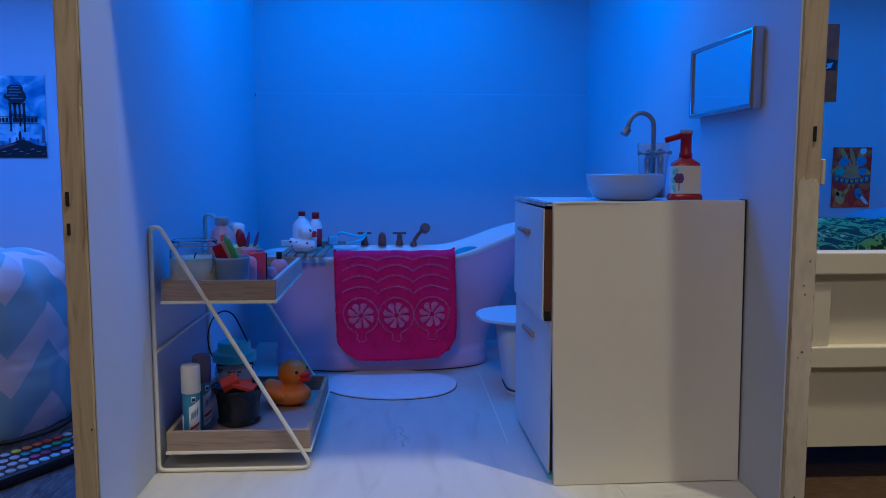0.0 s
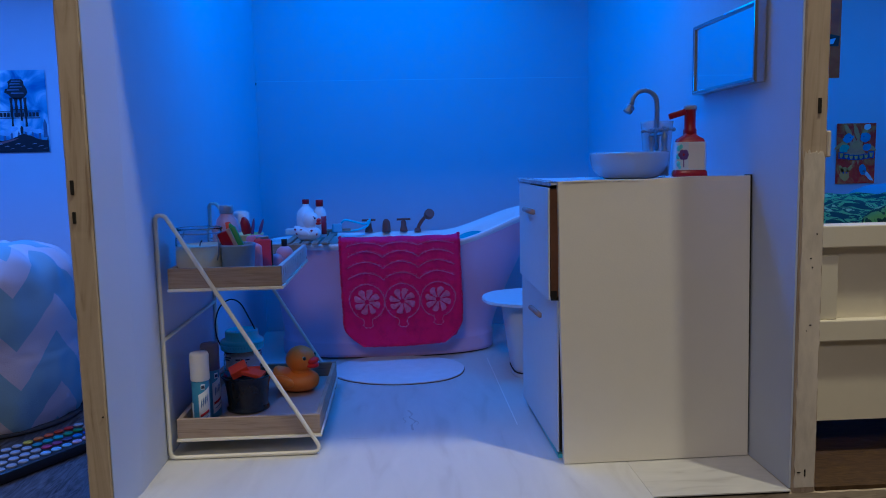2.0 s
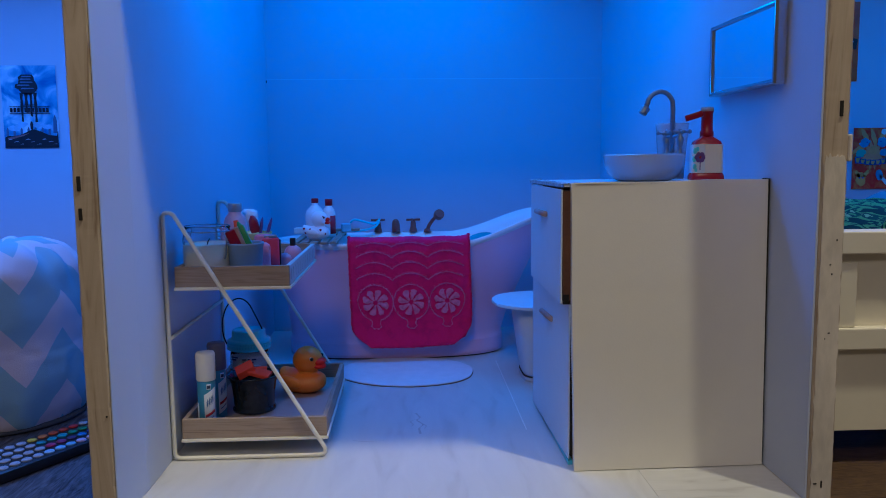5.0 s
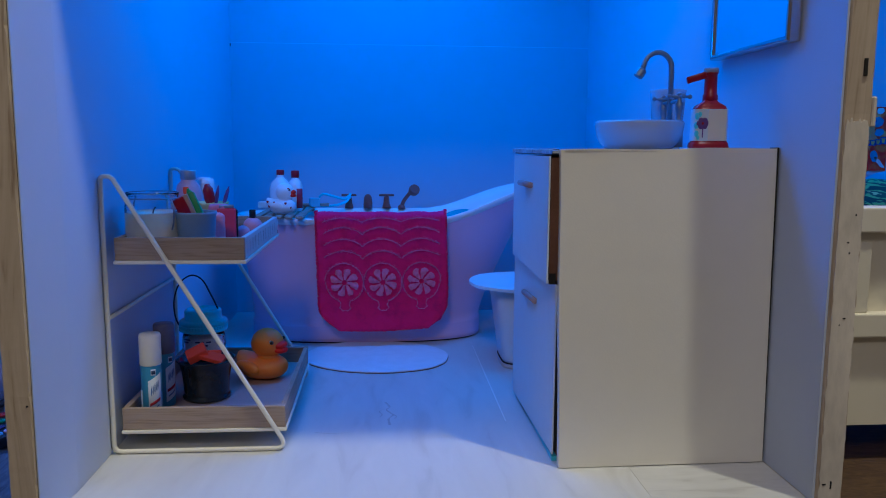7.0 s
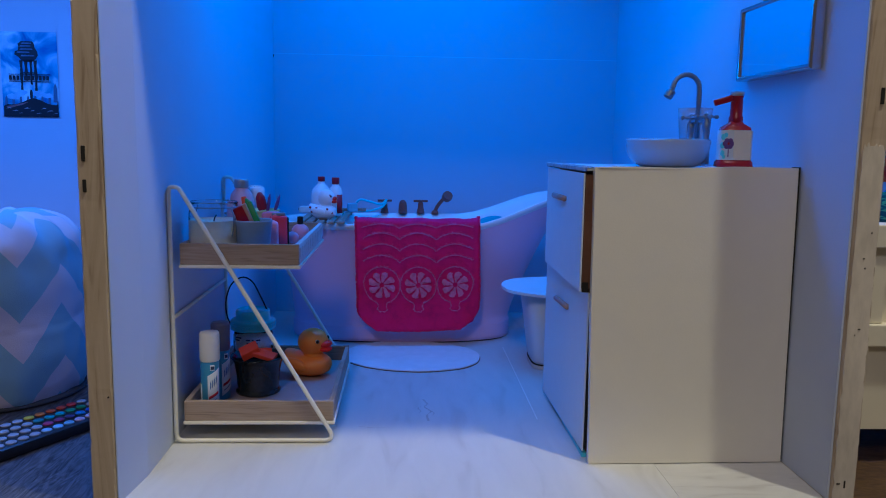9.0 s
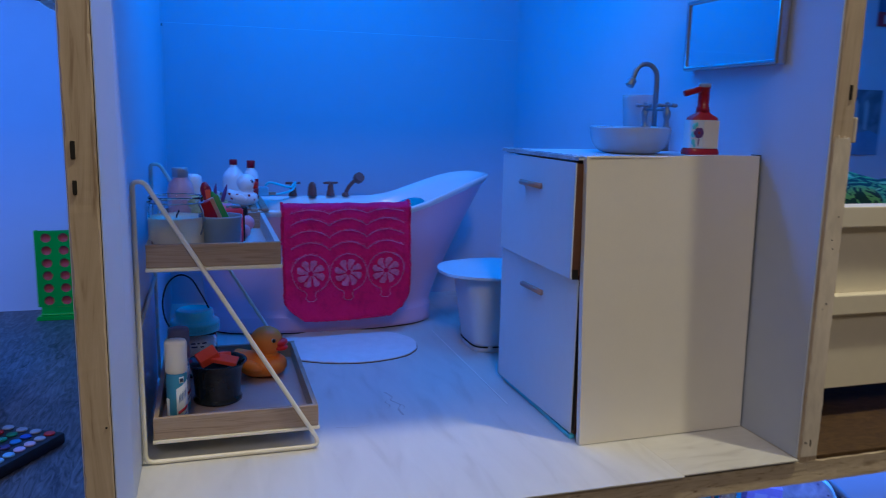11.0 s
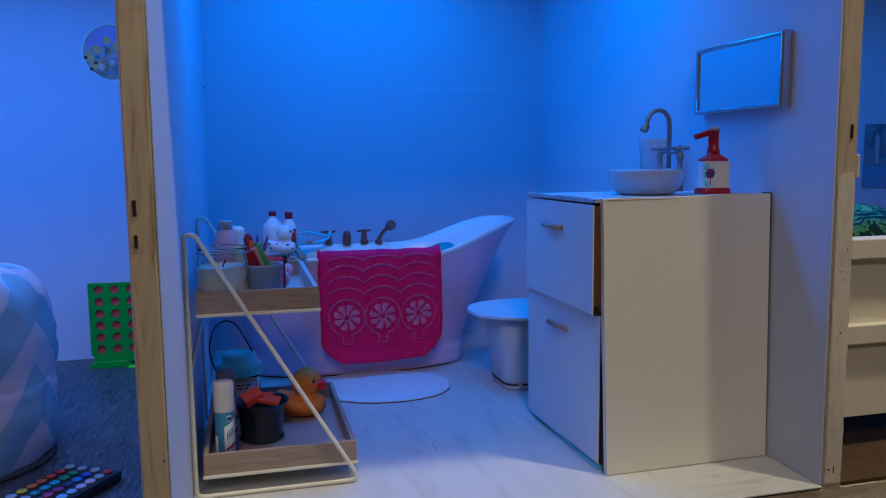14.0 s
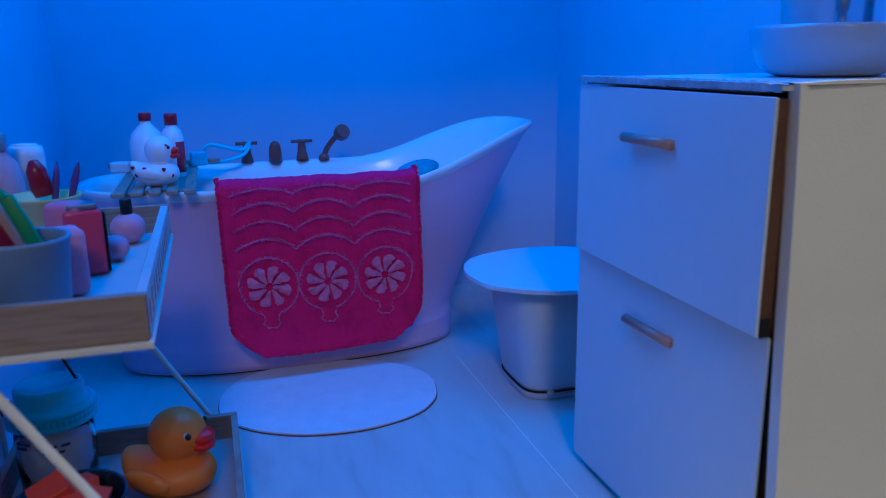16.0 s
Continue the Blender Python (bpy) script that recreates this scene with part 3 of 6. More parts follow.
def rinse_cup():
    t = thing("rinse_cup", pose(0.2735, 0.8330, 0.2468), "frosted white plastic cup beside the faucet", "cup")
    t.scale = (0.90, 0.90, 1.01)
    part("cup", lathe([(0.0135, 0), (0.0142, 0.001), (0.0185, 0.054), (0.0190, 0.0565), (0.0182, 0.0565), (0.0175, 0.054), (0.0132, 0.003), (0.0005, 0.0025)], 28), FROST, t, "", 40)
    part("contents", lathe([(0.0130, 0.0032), (0.0150, 0.028), (0.0005, 0.0285)], 24), TUBWHITE, t, "white filling", 40)
    return t


rinse_cup()


def soap_pump():
    t = thing("soap_dispenser", pose(0.2575, 0.6975, 0.2488, 0, 0, -14), "red liquid soap pump bottle with white flowered label", "soap dispenser")
    bm = bmesh.new()
    rings = []
    for w, d, z in ((0.0145, 0.0118, 0), (0.0150, 0.0122, 0.0010), (0.0145, 0.0118, 0.0042), (0.0130, 0.0110, 0.006), (0.0127, 0.0106, 0.030), (0.0115, 0.0098, 0.033), (0.0060, 0.0060, 0.0365), (0.0048, 0.0048, 0.038)):
        rings.append([bm.verts.new(v) for v in ellipse3(w, d, z)])
    for a, b in zip(rings, rings[1:]):
        for i in range(len(a)):
            j = (i + 1) % len(a)
            bm.faces.new((a[i], a[j], b[j], b[i]))
    bm.faces.new(rings[0][::-1])
    bm.faces.new(rings[-1])
    bottle = part("bottle", bm, CRIMSON, t, "", 50)
    bm = bmesh.new()
    lo = [bm.verts.new(v) for v in ellipse3(0.0136, 0.0116, 0.0060)]
    hi = [bm.verts.new(v) for v in ellipse3(0.0133, 0.0112, 0.0305)]
    for i in range(len(lo)):
        j = (i + 1) % len(lo)
        bm.faces.new((lo[i], lo[j], hi[j], hi[i]))
    lab = part("label", bm, PAPER, bottle, "white paper label", 50)
    # a purple flower and blue drops on the label
    part("label_flap", turn(box(-0.0022, 0.0112, -0.0003, 0.0003, 0.0062, 0.0300, 0.0002, 1), pose(0, -0.01165, 0, 0, 0, -1.5)), CARD, lab, "plain cream label panel")
    for k in range(6):
        a = k * math.pi / 3
        part("petal", blob((-0.0062 + 0.0026 * math.cos(a), -0.01140, 0.0195 + 0.0026 * math.sin(a)), (0.0022, 0.0006, 0.0022), seg=8, rings=6), PURPLE, lab)
    part("flower_centre", blob((-0.0062, -0.0114, 0.0195), (0.0013, 0.0008, 0.0013), seg=8, rings=6), RED, lab)
    part("stem", box(-0.0066, -0.0058, -0.0119, -0.0108, 0.0085, 0.0165), PURPLE, lab)
    for x, z in ((-0.0112, 0.025), (-0.0118, 0.018), (-0.0112, 0.0115), (-0.0090, 0.0265), (-0.0098, 0.0085)):
        part("drop", blob((x + 0.001, -0.0102, z), (0.0021, 0.0012, 0.0028), seg=8, rings=6), CYAN, lab)
    part("neck", lathe([(0.0058, 0.0365), (0.0058, 0.0415), (0.0050, 0.0425), (0.0048, 0.0575), (0.0054, 0.0580), (0.0054, 0.0605), (0.0040, 0.0612)], 22), RED, t, "red plastic collar", 40)
    part("clear_collar", lathe([(0.0050, 0.0), (0.0056, 0.0006), (0.0056, 0.0034), (0.0050, 0.0040)], 20, centre=(0, 0)), FROST, t, "clear plastic pump head", 40).location = (0, 0, 0.0585)
    part("nozzle", turn(box(-0.0070, 0.0080, -0.0028, 0.0028, -0.0026, 0.0026, 0.0008), pose(-0.0115, -0.001, 0.0550, 0, -17, 0)), RED, t, "red pump nozzle", 40)
    return t


def ellipse3(w, d, z, n=28, power=4.5):
    return [(x, y, z) for x, y in ellipse(0, 0, w, d, 0, n, 0, power)]


soap_pump()


def wall_mirror():
    t = thing("wall_mirror", pose(0.3006, 0.7198, 0.3603, 0, 0, 0.5), "rectangular mirror with champagne metal frame on the white wall", "mirror")
    w, h = 0.0668, 0.0334
    bm = bmesh.new()
    ring = []
    for o, x in ((0, 0.0024), (0, -0.0050), (0.0005, -0.0064), (0.0014, -0.0073), (0.0026, -0.0075), (0.0036, -0.0070), (0.0042, -0.0060), (0.0045, -0.0046)):
        ring.append([bm.verts.new((x, sy * (w - o), sz * (h - o))) for sy, sz in ((-1, -1), (1, -1), (1, 1), (-1, 1))])
    for a, b in zip(ring, ring[1:]):
        for i in range(4):
            j = (i + 1) % 4
            bm.faces.new((a[i], a[j], b[j], b[i]))
    bmesh.ops.recalc_face_normals(bm, faces=bm.faces)
    part("frame", bm, FRAMEMETAL, t, "", 50)
    # added mount, painted near-black as the shadow gap between frame and wall
    part("backing", box(0.0001, 0.0036, -w + 0.006, w - 0.006, -h + 0.006, h - 0.006), DARK, t, "added recessed mount, near-black for the shadow gap behind the frame")
    part("glass", box(-0.0050, -0.0010, -w + 0.0043, w - 0.0043, -h + 0.0043, h - 0.0043), MIRROR, t, "clean mirror glass")
    return t


wall_mirror()

# ---- bathtub ----
TY = 1.122


def tub_rim_z(x):
    s = min(max((x - 0.055) / 0.150, 0), 1)
    return 0.160 + 0.040 * s * s * (3 - 2 * s)


def tub_ring(level, inset=0.0, n=64):
    """A ring of the tub's wall. level: 0 at the floor, 1 at the rim."""
    k = level
    f = max(0, (k - 0.14) / 0.86)
    flare = f ** 1.3
    x0 = -0.170 + -0.020 * flare + inset
    x1 = 0.127 + 0.079 * flare - inset
    b = 0.0625 + 0.0255 * flare - inset
    if k < 0.13:
        x0, x1, b = x0 - 0.002, x1 + 0.002, b + 0.002
    out = []
    for i in range(n):
        a = 2 * math.pi * i / n
        c, s = math.cos(a), math.sin(a)
        p = 2.6
        u = math.copysign(abs(c) ** (2 / p), c)
        v = math.copysign(abs(s) ** (2 / p), s)
        x = (x0 + x1) / 2 + u * (x1 - x0) / 2
        out.append((x, TY + b * v, 0.0025 + k * (tub_rim_z(x) - 0.0025)))
    return out


def loft(rings, cap_first=True, cap_last=True):
    bm = bmesh.new()
    vs = [[bm.verts.new(p) for p in r] for r in rings]
    n = len(vs[0])
    for a, b in zip(vs, vs[1:]):
        for i in range(n):
            j = (i + 1) % n
            bm.faces.new((a[i], a[j], b[j], b[i]))
    if cap_first:
        bm.faces.new(vs[0][::-1])
    if cap_last:
        bm.faces.new(vs[-1])
    return bm


def bathtub():
    t = thing("bathtub", pose(0, 0, 0), "pale pink slipper bathtub with white inside", "bathtub")
    outer = [tub_ring(l) for l in (0, 0.03, 0.12, 0.128)] + [tub_ring(l) for l in (0.14, 0.2, 0.3, 0.4, 0.5, 0.6, 0.7, 0.8, 0.9, 0.96)]
    part("shell", loft(outer, True, False), TUBPINK, t, "pale pink glossy shell", 50)
    up = lambda ring, dz: [(x, y, z + dz) for x, y, z in ring]
    lip = [up(tub_ring(0.955, -0.0006), 0), up(tub_ring(0.975, -0.0022), 0), up(tub_ring(1.0, -0.0022), 0), up(tub_ring(1.0, 0.0010), 0.0012), up(tub_ring(1.0, 0.0045), 0.0)]
    inner = [tub_ring(l, 0.0065) for l in (0.95, 0.85, 0.7, 0.5, 0.35, 0.25, 0.2)]
    part("liner", loft(lip + inner, False, True), TUBWHITE, t, "white rolled rim and inside", 60)
    # a near-black ring stands in for the shadow under the tub's base
    part("shadow_gap", loft([[(x, y, z - 0.0024) for x, y, z in tub_ring(0, 0.004)], [(x, y, z + 0.0002) for x, y, z in tub_ring(0, 0.004)]]), DARK, t, "near-black ring painted as the shadow under the tub")
    part("wash_cloth", turn(blob((0, 0, 0), (0.022, 0.018, 0.008), seg=28, rings=16), pose(0.098, TY - 0.010, 0.158, 0, -12, 20)), mat("teal_cloth", (0.05, 0.34, 0.40), 0.9, vary=0.3, scale=120, bump=0.8, bscale=200), t, "crumpled teal wash cloth", 70)
    zt = 0.161
    for hx in (-0.0490, 0.0045):
        k = part("tap", lathe([(0.0062, 0), (0.0058, 0.003), (0.0044, 0.008), (0.0040, 0.0145), (0.0032, 0.0165), (0.0026, 0.0175)], 18), BRONZE, t, "brown bronze tap", 50)
        k.location = (hx, TY + 0.0845, zt)
        for a in (8, 98):
            c = math.cos(radians(a)), math.sin(radians(a))
            part("cross_bar", tube([(-0.0105 * c[0], -0.0105 * c[1], 0.0185), (0.0105 * c[0], 0.0105 * c[1], 0.0185)], 0.0017, 10), BRONZE, k, "", 40)
    s = part("spout", loft([[(0.0066 * w * math.cos(i * math.pi / 9), -0.0035 * (z / 0.02) ** 2 + 0.0085 * w * math.sin(i * math.pi / 9), z) for i in range(18)] for w, z in ((1, 0), (0.98, 0.006), (0.92, 0.012), (0.78, 0.0165), (0.45, 0.0195), (0.1, 0.0203))]), BRONZE, t, "brown bronze spout", 60)
    s.location = (-0.0220, TY + 0.0835, zt)
    h = part("hand_shower", tube(smooth_path([(0.026, TY + 0.084, zt), (0.028, TY + 0.083, zt + 0.008), (0.033, TY + 0.081, zt + 0.016), (0.038, TY + 0.078, zt + 0.022)]), 0.0028, 12), BRONZE, t, "brown bronze hand shower", 60)
    part("shower_base", lathe([(0.0055, zt - 0.001), (0.005, zt + 0.003), (0.003, zt + 0.005)], 16, centre=(0.026, TY + 0.084)), BRONZE, h, "", 40)
    part("shower_head", turn(lathe([(0.003, -0.006), (0.0072, -0.004), (0.0080, 0.001), (0.0072, 0.0045), (0.001, 0.005)], 22), pose(0.0435, TY + 0.075, zt + 0.0260, 52, 30, 0)), BRONZE, h, "", 40)
    return t


bathtub()


def towel():
    t = thing("bath_towel", pose(0, 0, 0), "hot pink terry towel with pale flower pattern over the tub", "towel")
    bm = bmesh.new()
    nu, nv = 120, 150
    xl, xr = -0.081, 0.0755

    def surf(u, v, off=0.0):
        """u across, v down the front from the tub's inside."""
        x = xl + (xr - xl) * u
        zr = tub_rim_z(x) + 0.0042 + off * 0.7
        inside, over = 0.045, 0.010
        down = 0.140 - 0.003 * u
        L = inside + over + down
        s = v * L
        yf = TY - 0.0935
        if s < inside:
            y, z = yf + 0.0135 - off, zr - (inside - s)
        elif s < inside + over:
            a = math.pi * (s - inside) / over
            y, z = yf + 0.0045 + 0.009 * math.cos(a), zr + (0.0060 + 0.0014 * noise.noise((u * 7, 0, 3))) * math.sin(a)
        else:
            d = s - inside - over
            y, z = yf - 0.0045 + 0.013 * min(d / 0.13, 1) ** 1.4 - off, zr - d
            y -= 0.0015 * math.sin(5.5 * u + 1.0) * d / 0.12 + 0.002 * d / 0.12
            sq = 1 - 0.13 * max(0, (v - 0.86) / 0.14) ** 2.6 + 0.010 * noise.noise((v * 6, 0.0, 5 if u > 0.5 else 1))
            x = (xl + xr) / 2 + (x - (xl + xr) / 2) * sq * (1.0 + 0.02 * d / 0.12) + 0.010 * (d / 0.12) * (0.5 - u) * 0.2 + 0.003 * d / 0.12
            z -= 0.003 * math.sin(3.0 * u) * d / 0.12 - (0.008 * max(0, abs(u - 0.5) * 2 - 0.8) / 0.2) * d / 0.12
        return Vector((x, y, z))
    vs = [[bm.verts.new(surf(i / nu, j / nv)) for i in range(nu + 1)] for j in range(nv + 1)]
    for j in range(nv):
        for i in range(nu):
            bm.faces.new((vs[j][i], vs[j][i + 1], vs[j + 1][i + 1], vs[j + 1][i]))
    bmesh.ops.recalc_face_normals(bm, faces=bm.faces)
    r = bmesh.ops.solidify(bm, geom=list(bm.faces), thickness=0.0035)
    for v in bm.verts:
        v.co += 0.0009 * Vector((noise.noise(v.co * 650), noise.noise(v.co * 650 + Vector((9, 0, 0))), noise.noise(v.co * 650 + Vector((0, 9, 0)))))
    part("cloth", bm, PINK, t, "", 80)

    rng = random.Random(7)

    def tufts(name, spots, material, size, high, label="", off=0.0042, kind=""):
        """Short leaning loops of pile standing on the cloth at (u, v) spots."""
        vv, ff = [], []
        for u, v in spots:
            o = surf(u, v, off)
            lean = Vector((rng.uniform(-1, 1), -1.3, rng.uniform(-1.1, 0.6))).normalized() * high * rng.uniform(0.6, 1.25)
            if v < 0.285:
                lean = Vector((rng.uniform(-1, 1), rng.uniform(-0.7, 0.5), 1.2)).normalized() * high
            a0, k = rng.uniform(0, 6.3), len(vv)
            e = size * rng.uniform(0.7, 1.3)
            for q in range(3):
                a = a0 + q * 2.094
                vv.append(o + Vector((e * math.cos(a), 0.0003, e * math.sin(a))))
            vv.append(o + lean)
            ff += [(k, k + 1, k + 3), (k + 1, k + 2, k + 3), (k + 2, k, k + 3)]
        me = bpy.data.meshes.new(name)
        me.from_pydata(vv, [], ff)
        me.materials.append(material)
        ob = new(name, me)
        ob.parent = t
        return tagged(ob, label, kind=kind) if kind else tagged(ob, label)
    L = 0.045 + 0.010 + 0.1385
    W = xr - xl
    vy = lambda d: (0.055 + d) / L
    centres = (0.205, 0.500, 0.800)
    cd, R = 0.0800, 0.0236
    tufts("hem", [(rng.choice((0.002, 0.998)) + rng.uniform(-0.008, 0.008), rng.uniform(0.25, 1.0)) for q in range(1600)] + [(rng.uniform(0, 1), 1.0 + rng.uniform(-0.006, 0.004)) for q in range(900)], PINK, 0.0008, 0.0015, "hot pink terry edge", 0.0008)

    def along(pts, thick, count):
        out = []
        for q in range(count):
            f = rng.uniform(0, len(pts) - 1.001)
            k = int(f)
            g = f - k
            if noise.noise((f * 0.9, thick * 9000, pts[0][0] * 31)) < -0.45:
                continue
            out.append((pts[k][0] * (1 - g) + pts[k + 1][0] * g + rng.gauss(0, thick) / W, pts[k][1] * (1 - g) + pts[k + 1][1] * g + rng.gauss(0, thick) / L))
        return out
    def raised(name, rows):
        """A low ridge of loops on the cloth over rows of (u, v, height), one row after the other."""
        bm2 = bmesh.new()
        g = [[bm2.verts.new(surf(u, v, off)) for u, v, off in row] for row in rows]
        for p, q in zip(g, g[1:]):
            for i in range(len(p) - 1):
                bm2.faces.new((p[i], p[i + 1], q[i + 1], q[i]))
        bmesh.ops.recalc_face_normals(bm2, faces=bm2.faces)
        for w in bm2.verts:
            w.co += 0.00085 * Vector((noise.noise(w.co * 1500), 2.0 * noise.noise(w.co * 1300 + Vector((9, 0, 0))), noise.noise(w.co * 1500 + Vector((0, 9, 0)))))
        return part(name, bm2, PINKLIGHT, t, "", 80)

    def ribbon(name, pts, wide):
        fine = []
        for (a0, b0), (a1, b1) in zip(pts, pts[1:]):
            fine += [(a0 + (a1 - a0) * k / 4, b0 + (b1 - b0) * k / 4) for k in range(4)]
        fine.append(pts[-1])
        rows = []
        for k, (u, v) in enumerate(fine):
            p, q = fine[max(k - 1, 0)], fine[min(k + 1, len(fine) - 1)]
            du, dv = (q[0] - p[0]) * W, (q[1] - p[1]) * L
            n = math.hypot(du, dv) or 1.0
            e = wide * max(0.12, 0.72 + 1.25 * noise.noise((k * 0.55, pts[0][0] * 37, pts[0][1] * 91)))
            jog = 0.0007 * noise.noise((k * 0.4, pts[0][1] * 53, 8))
            rows.append([(u + (f * e + jog) * -dv / n / W, v + (f * e + jog) * du / n / L, h) for f, h in ((-1, 0.0029), (-0.4, 0.0036), (0.4, 0.0036), (1, 0.0029))])
        return raised(name, rows)
    for d, amp, cnt in ((0.0045, 0.0050, 110), (0.0170, 0.0085, 160), (0.0310, 0.0090, 160), (0.0455, 0.0095, 170)):
        for c in centres:
            pts = [(c - 0.148 + 0.296 * i / 18, vy(d + amp * 0.6 - amp * math.sin(math.pi * i / 18) ** 0.75)) for i in range(19)]
            ribbon("scallop_line", pts, 0.00055)
            tufts("scallop", along(pts, 0.0009, cnt), PINKLIGHT, 0.00040, 0.0007, off=0.0040)
    for c in centres:
        ring = []
        for i in range(37):
            a = radians(16) + radians(328) * i / 36
            ring.append((c - 0.97 * R / W * math.sin(a), vy(cd + R * math.cos(a))))
        ribbon("medallion_line", ring, 0.00060)
        tufts("medallion", along(ring, 0.0009, 330), PINKLIGHT, 0.00040, 0.0007, off=0.0040)
        tassel = [(c - 0.042, vy(cd + R * 0.95)), (c - 0.030, vy(cd + R + 0.004)), (c - 0.044, vy(cd + R + 0.0075)), (c - 0.018, vy(cd + R + 0.0110)), (c + 0.018, vy(cd + R + 0.0110)), (c + 0.044, vy(cd + R + 0.0075)), (c + 0.030, vy(cd + R + 0.004)), (c + 0.042, vy(cd + R * 0.95))]
        ribbon("tassel_line", tassel, 0.0006)
        for k in range(8):
            a = radians(10 + 45 * k)
            rows = []
            for q in range(9):
                r = 0.0030 + 0.0142 * q / 8
                lim = max(0.0004, 0.295 * r - 0.0030 * max(0, (r - 0.0145) / 0.0027) ** 2)
                lim *= 1 + 0.28 * noise.noise((q * 0.9, k * 3.7, c * 11))
                b = a + 0.16 * (r / 0.017) ** 2 + 0.07 * noise.noise((q * 0.8, k * 2.3, c * 7 + 4))
                rows.append([(c + (r * math.sin(b) + f * lim * math.cos(b)) / W, vy(cd - r * math.cos(b) + f * lim * math.sin(b)), h) for f, h in ((-1, 0.0029), (-0.8, 0.0036), (-0.25, 0.0037), (0.25, 0.0037), (0.8, 0.0036), (1, 0.0029))])
            raised("petal", rows)
    return t


towel()


def bath_rack():
    t = thing("bath_rack", pose(0, 0, 0), "wooden slatted bath rack across the tub", "bath rack")
    z = 0.1622
    for i in range(5):
        x = -0.150 + 0.0125 * i
        part("slat", box(x - 0.0042, x + 0.0042, TY - 0.098, TY + 0.080, z, z + 0.0035, 0.0006, 1), OAKY, t)
    for y in (TY - 0.070, TY + 0.062):
        part("cross_bar", box(-0.158, -0.096, y - 0.004, y + 0.004, z - 0.0032, z - 0.0002, 0.0005, 1), OAK, t)
    part("rail", box(-0.172, -0.075, TY + 0.050, TY + 0.058, z + 0.0038, z + 0.0078, 0.0006, 1), OAK, t)
    return t


bath_rack()
RZ = 0.1659


def duck(name, m, label, bodymat, beakmat, s=1.0):
    """A rubber duck that looks along +x, about 0.048 long."""
    t = thing(name, m, label, "rubber duck")
    bm = bmesh.new()
    secs = []
    for k in range(21):
        u = 0.5 - 0.5 * math.cos(math.pi * k / 20)
        x = -0.025 + 0.047 * u
        e = math.sqrt(max(0.0, 1 - (2 * u - 1) ** 2))
        w = 0.0178 * (0.03 + 0.97 * e ** 0.9) * (0.90 + 0.20 * u)
        lift = 0.009 * (max(0, 0.34 - u) / 0.34) ** 1.5
        hh = 0.0125 * (0.10 + 0.90 * e ** 0.75)
        zc = 0.0118 + lift + 0.001 * u
        secs.append([(s * x, s * w * math.cos(2 * math.pi * i / 20), s * max(0.0004, zc + hh * math.sin(2 * math.pi * i / 20))) for i in range(20)])
    body = part("body", loft(secs), bodymat, t, "", 70)
    part("head", blob((s * 0.0046, 0, s * 0.0362), (s * 0.0146, s * 0.0138, s * 0.0148), lathe([(s * 0.0112, s * 0.018), (s * 0.0094, s * 0.0245), (s * 0.0104, s * 0.0290)], 20, centre=(s * 0.0045, 0)), 24, 16), bodymat, t, "", 70)
    for d in (-1, 1):
        part("wing", blob((s * -0.006, s * 0.0160 * d, s * 0.0150), (s * 0.0125, s * 0.0040, s * 0.0062), m=pose(0, 0, 0, 0, 12, 6 * d)), bodymat, t, "", 70)
        part("eye_white", blob((s * 0.0140, s * 0.0098 * d, s * 0.0398), (s * 0.0019, s * 0.0013, s * 0.0021), seg=12, rings=8), HEARTWHITE, t, "white eye ring", 70)
        part("eye", blob((s * 0.0147, s * 0.0100 * d, s * 0.0398), (s * 0.0018, s * 0.0014, s * 0.0020), seg=12, rings=8), BLACK, t, "black painted eye", 70)
    bm = bmesh.new()
    for zz, up, h in ((0.0352, 1, 0.0042), (0.0308, -1, 0.0036)):
        blob((s * 0.0172, 0, s * zz), (s * 0.0068, s * 0.0074, s * h), bm, 18, 10, pose(0, 0, 0, 0, -8 * up, 0))
    part("beak", bm, beakmat, t, "red beak", 70)
    return t


hd = duck("heart_duck", pose(-0.1235, 1.052, RZ, 0, 0, -6), "small white rubber duck printed with red hearts", HEARTWHITE, DUCKRED, 0.75)
for i, (x, z, y) in enumerate(((-0.012, 0.010, -0.0112), (-0.006, 0.0145, -0.0128), (0.000, 0.0095, -0.0122), (0.007, 0.0135, -0.0115), (0.012, 0.0085, -0.0085), (-0.015, 0.0150, -0.0078), (0.0045, 0.0240, -0.0085), (0.0090, 0.0300, -0.0070), (0.0025, 0.0305, -0.0075))):
    x, z, y = 1.04 * x, 1.04 * z, 1.04 * y
    b = blob((x - 0.0006, y, z), (0.0010, 0.0008, 0.0011), seg=8, rings=6)
    blob((x + 0.0006, y, z), (0.0010, 0.0008, 0.0011), b, 8, 6)
    blob((x, y, z - 0.0008), (0.0009, 0.0008, 0.0012), b, 8, 6)
    part("heart", b, RED, hd)


def bottle(name, m, label, prof, bodymat, capmat, cap, lab=None, labmat=None):
    t = thing(name, m, label, "bottle")
    b = part("bottle", lathe(prof, 28), bodymat, t, "", 40)
    part("cap", lathe(cap, 22), capmat, t, "", 40)
    if lab:
        z0, z1, r, a0, a1 = lab
        bm = bmesh.new()
        n = 14
        rows = []
        for i in range(n + 1):
            a = radians(a0 + (a1 - a0) * i / n)
            rows.append([bm.verts.new((rr * math.cos(a), rr * math.sin(a), z)) for rr, z in ((r, z0), (r + 0.0003, z0), (r + 0.0003, z1), (r, z1))])
        for p, q in zip(rows, rows[1:]):
            for i in range(4):
                j = (i + 1) % 4
                bm.faces.new((p[i], p[j], q[j], q[i]))
        part("label", bm, labmat, b, "", 40)
    return t


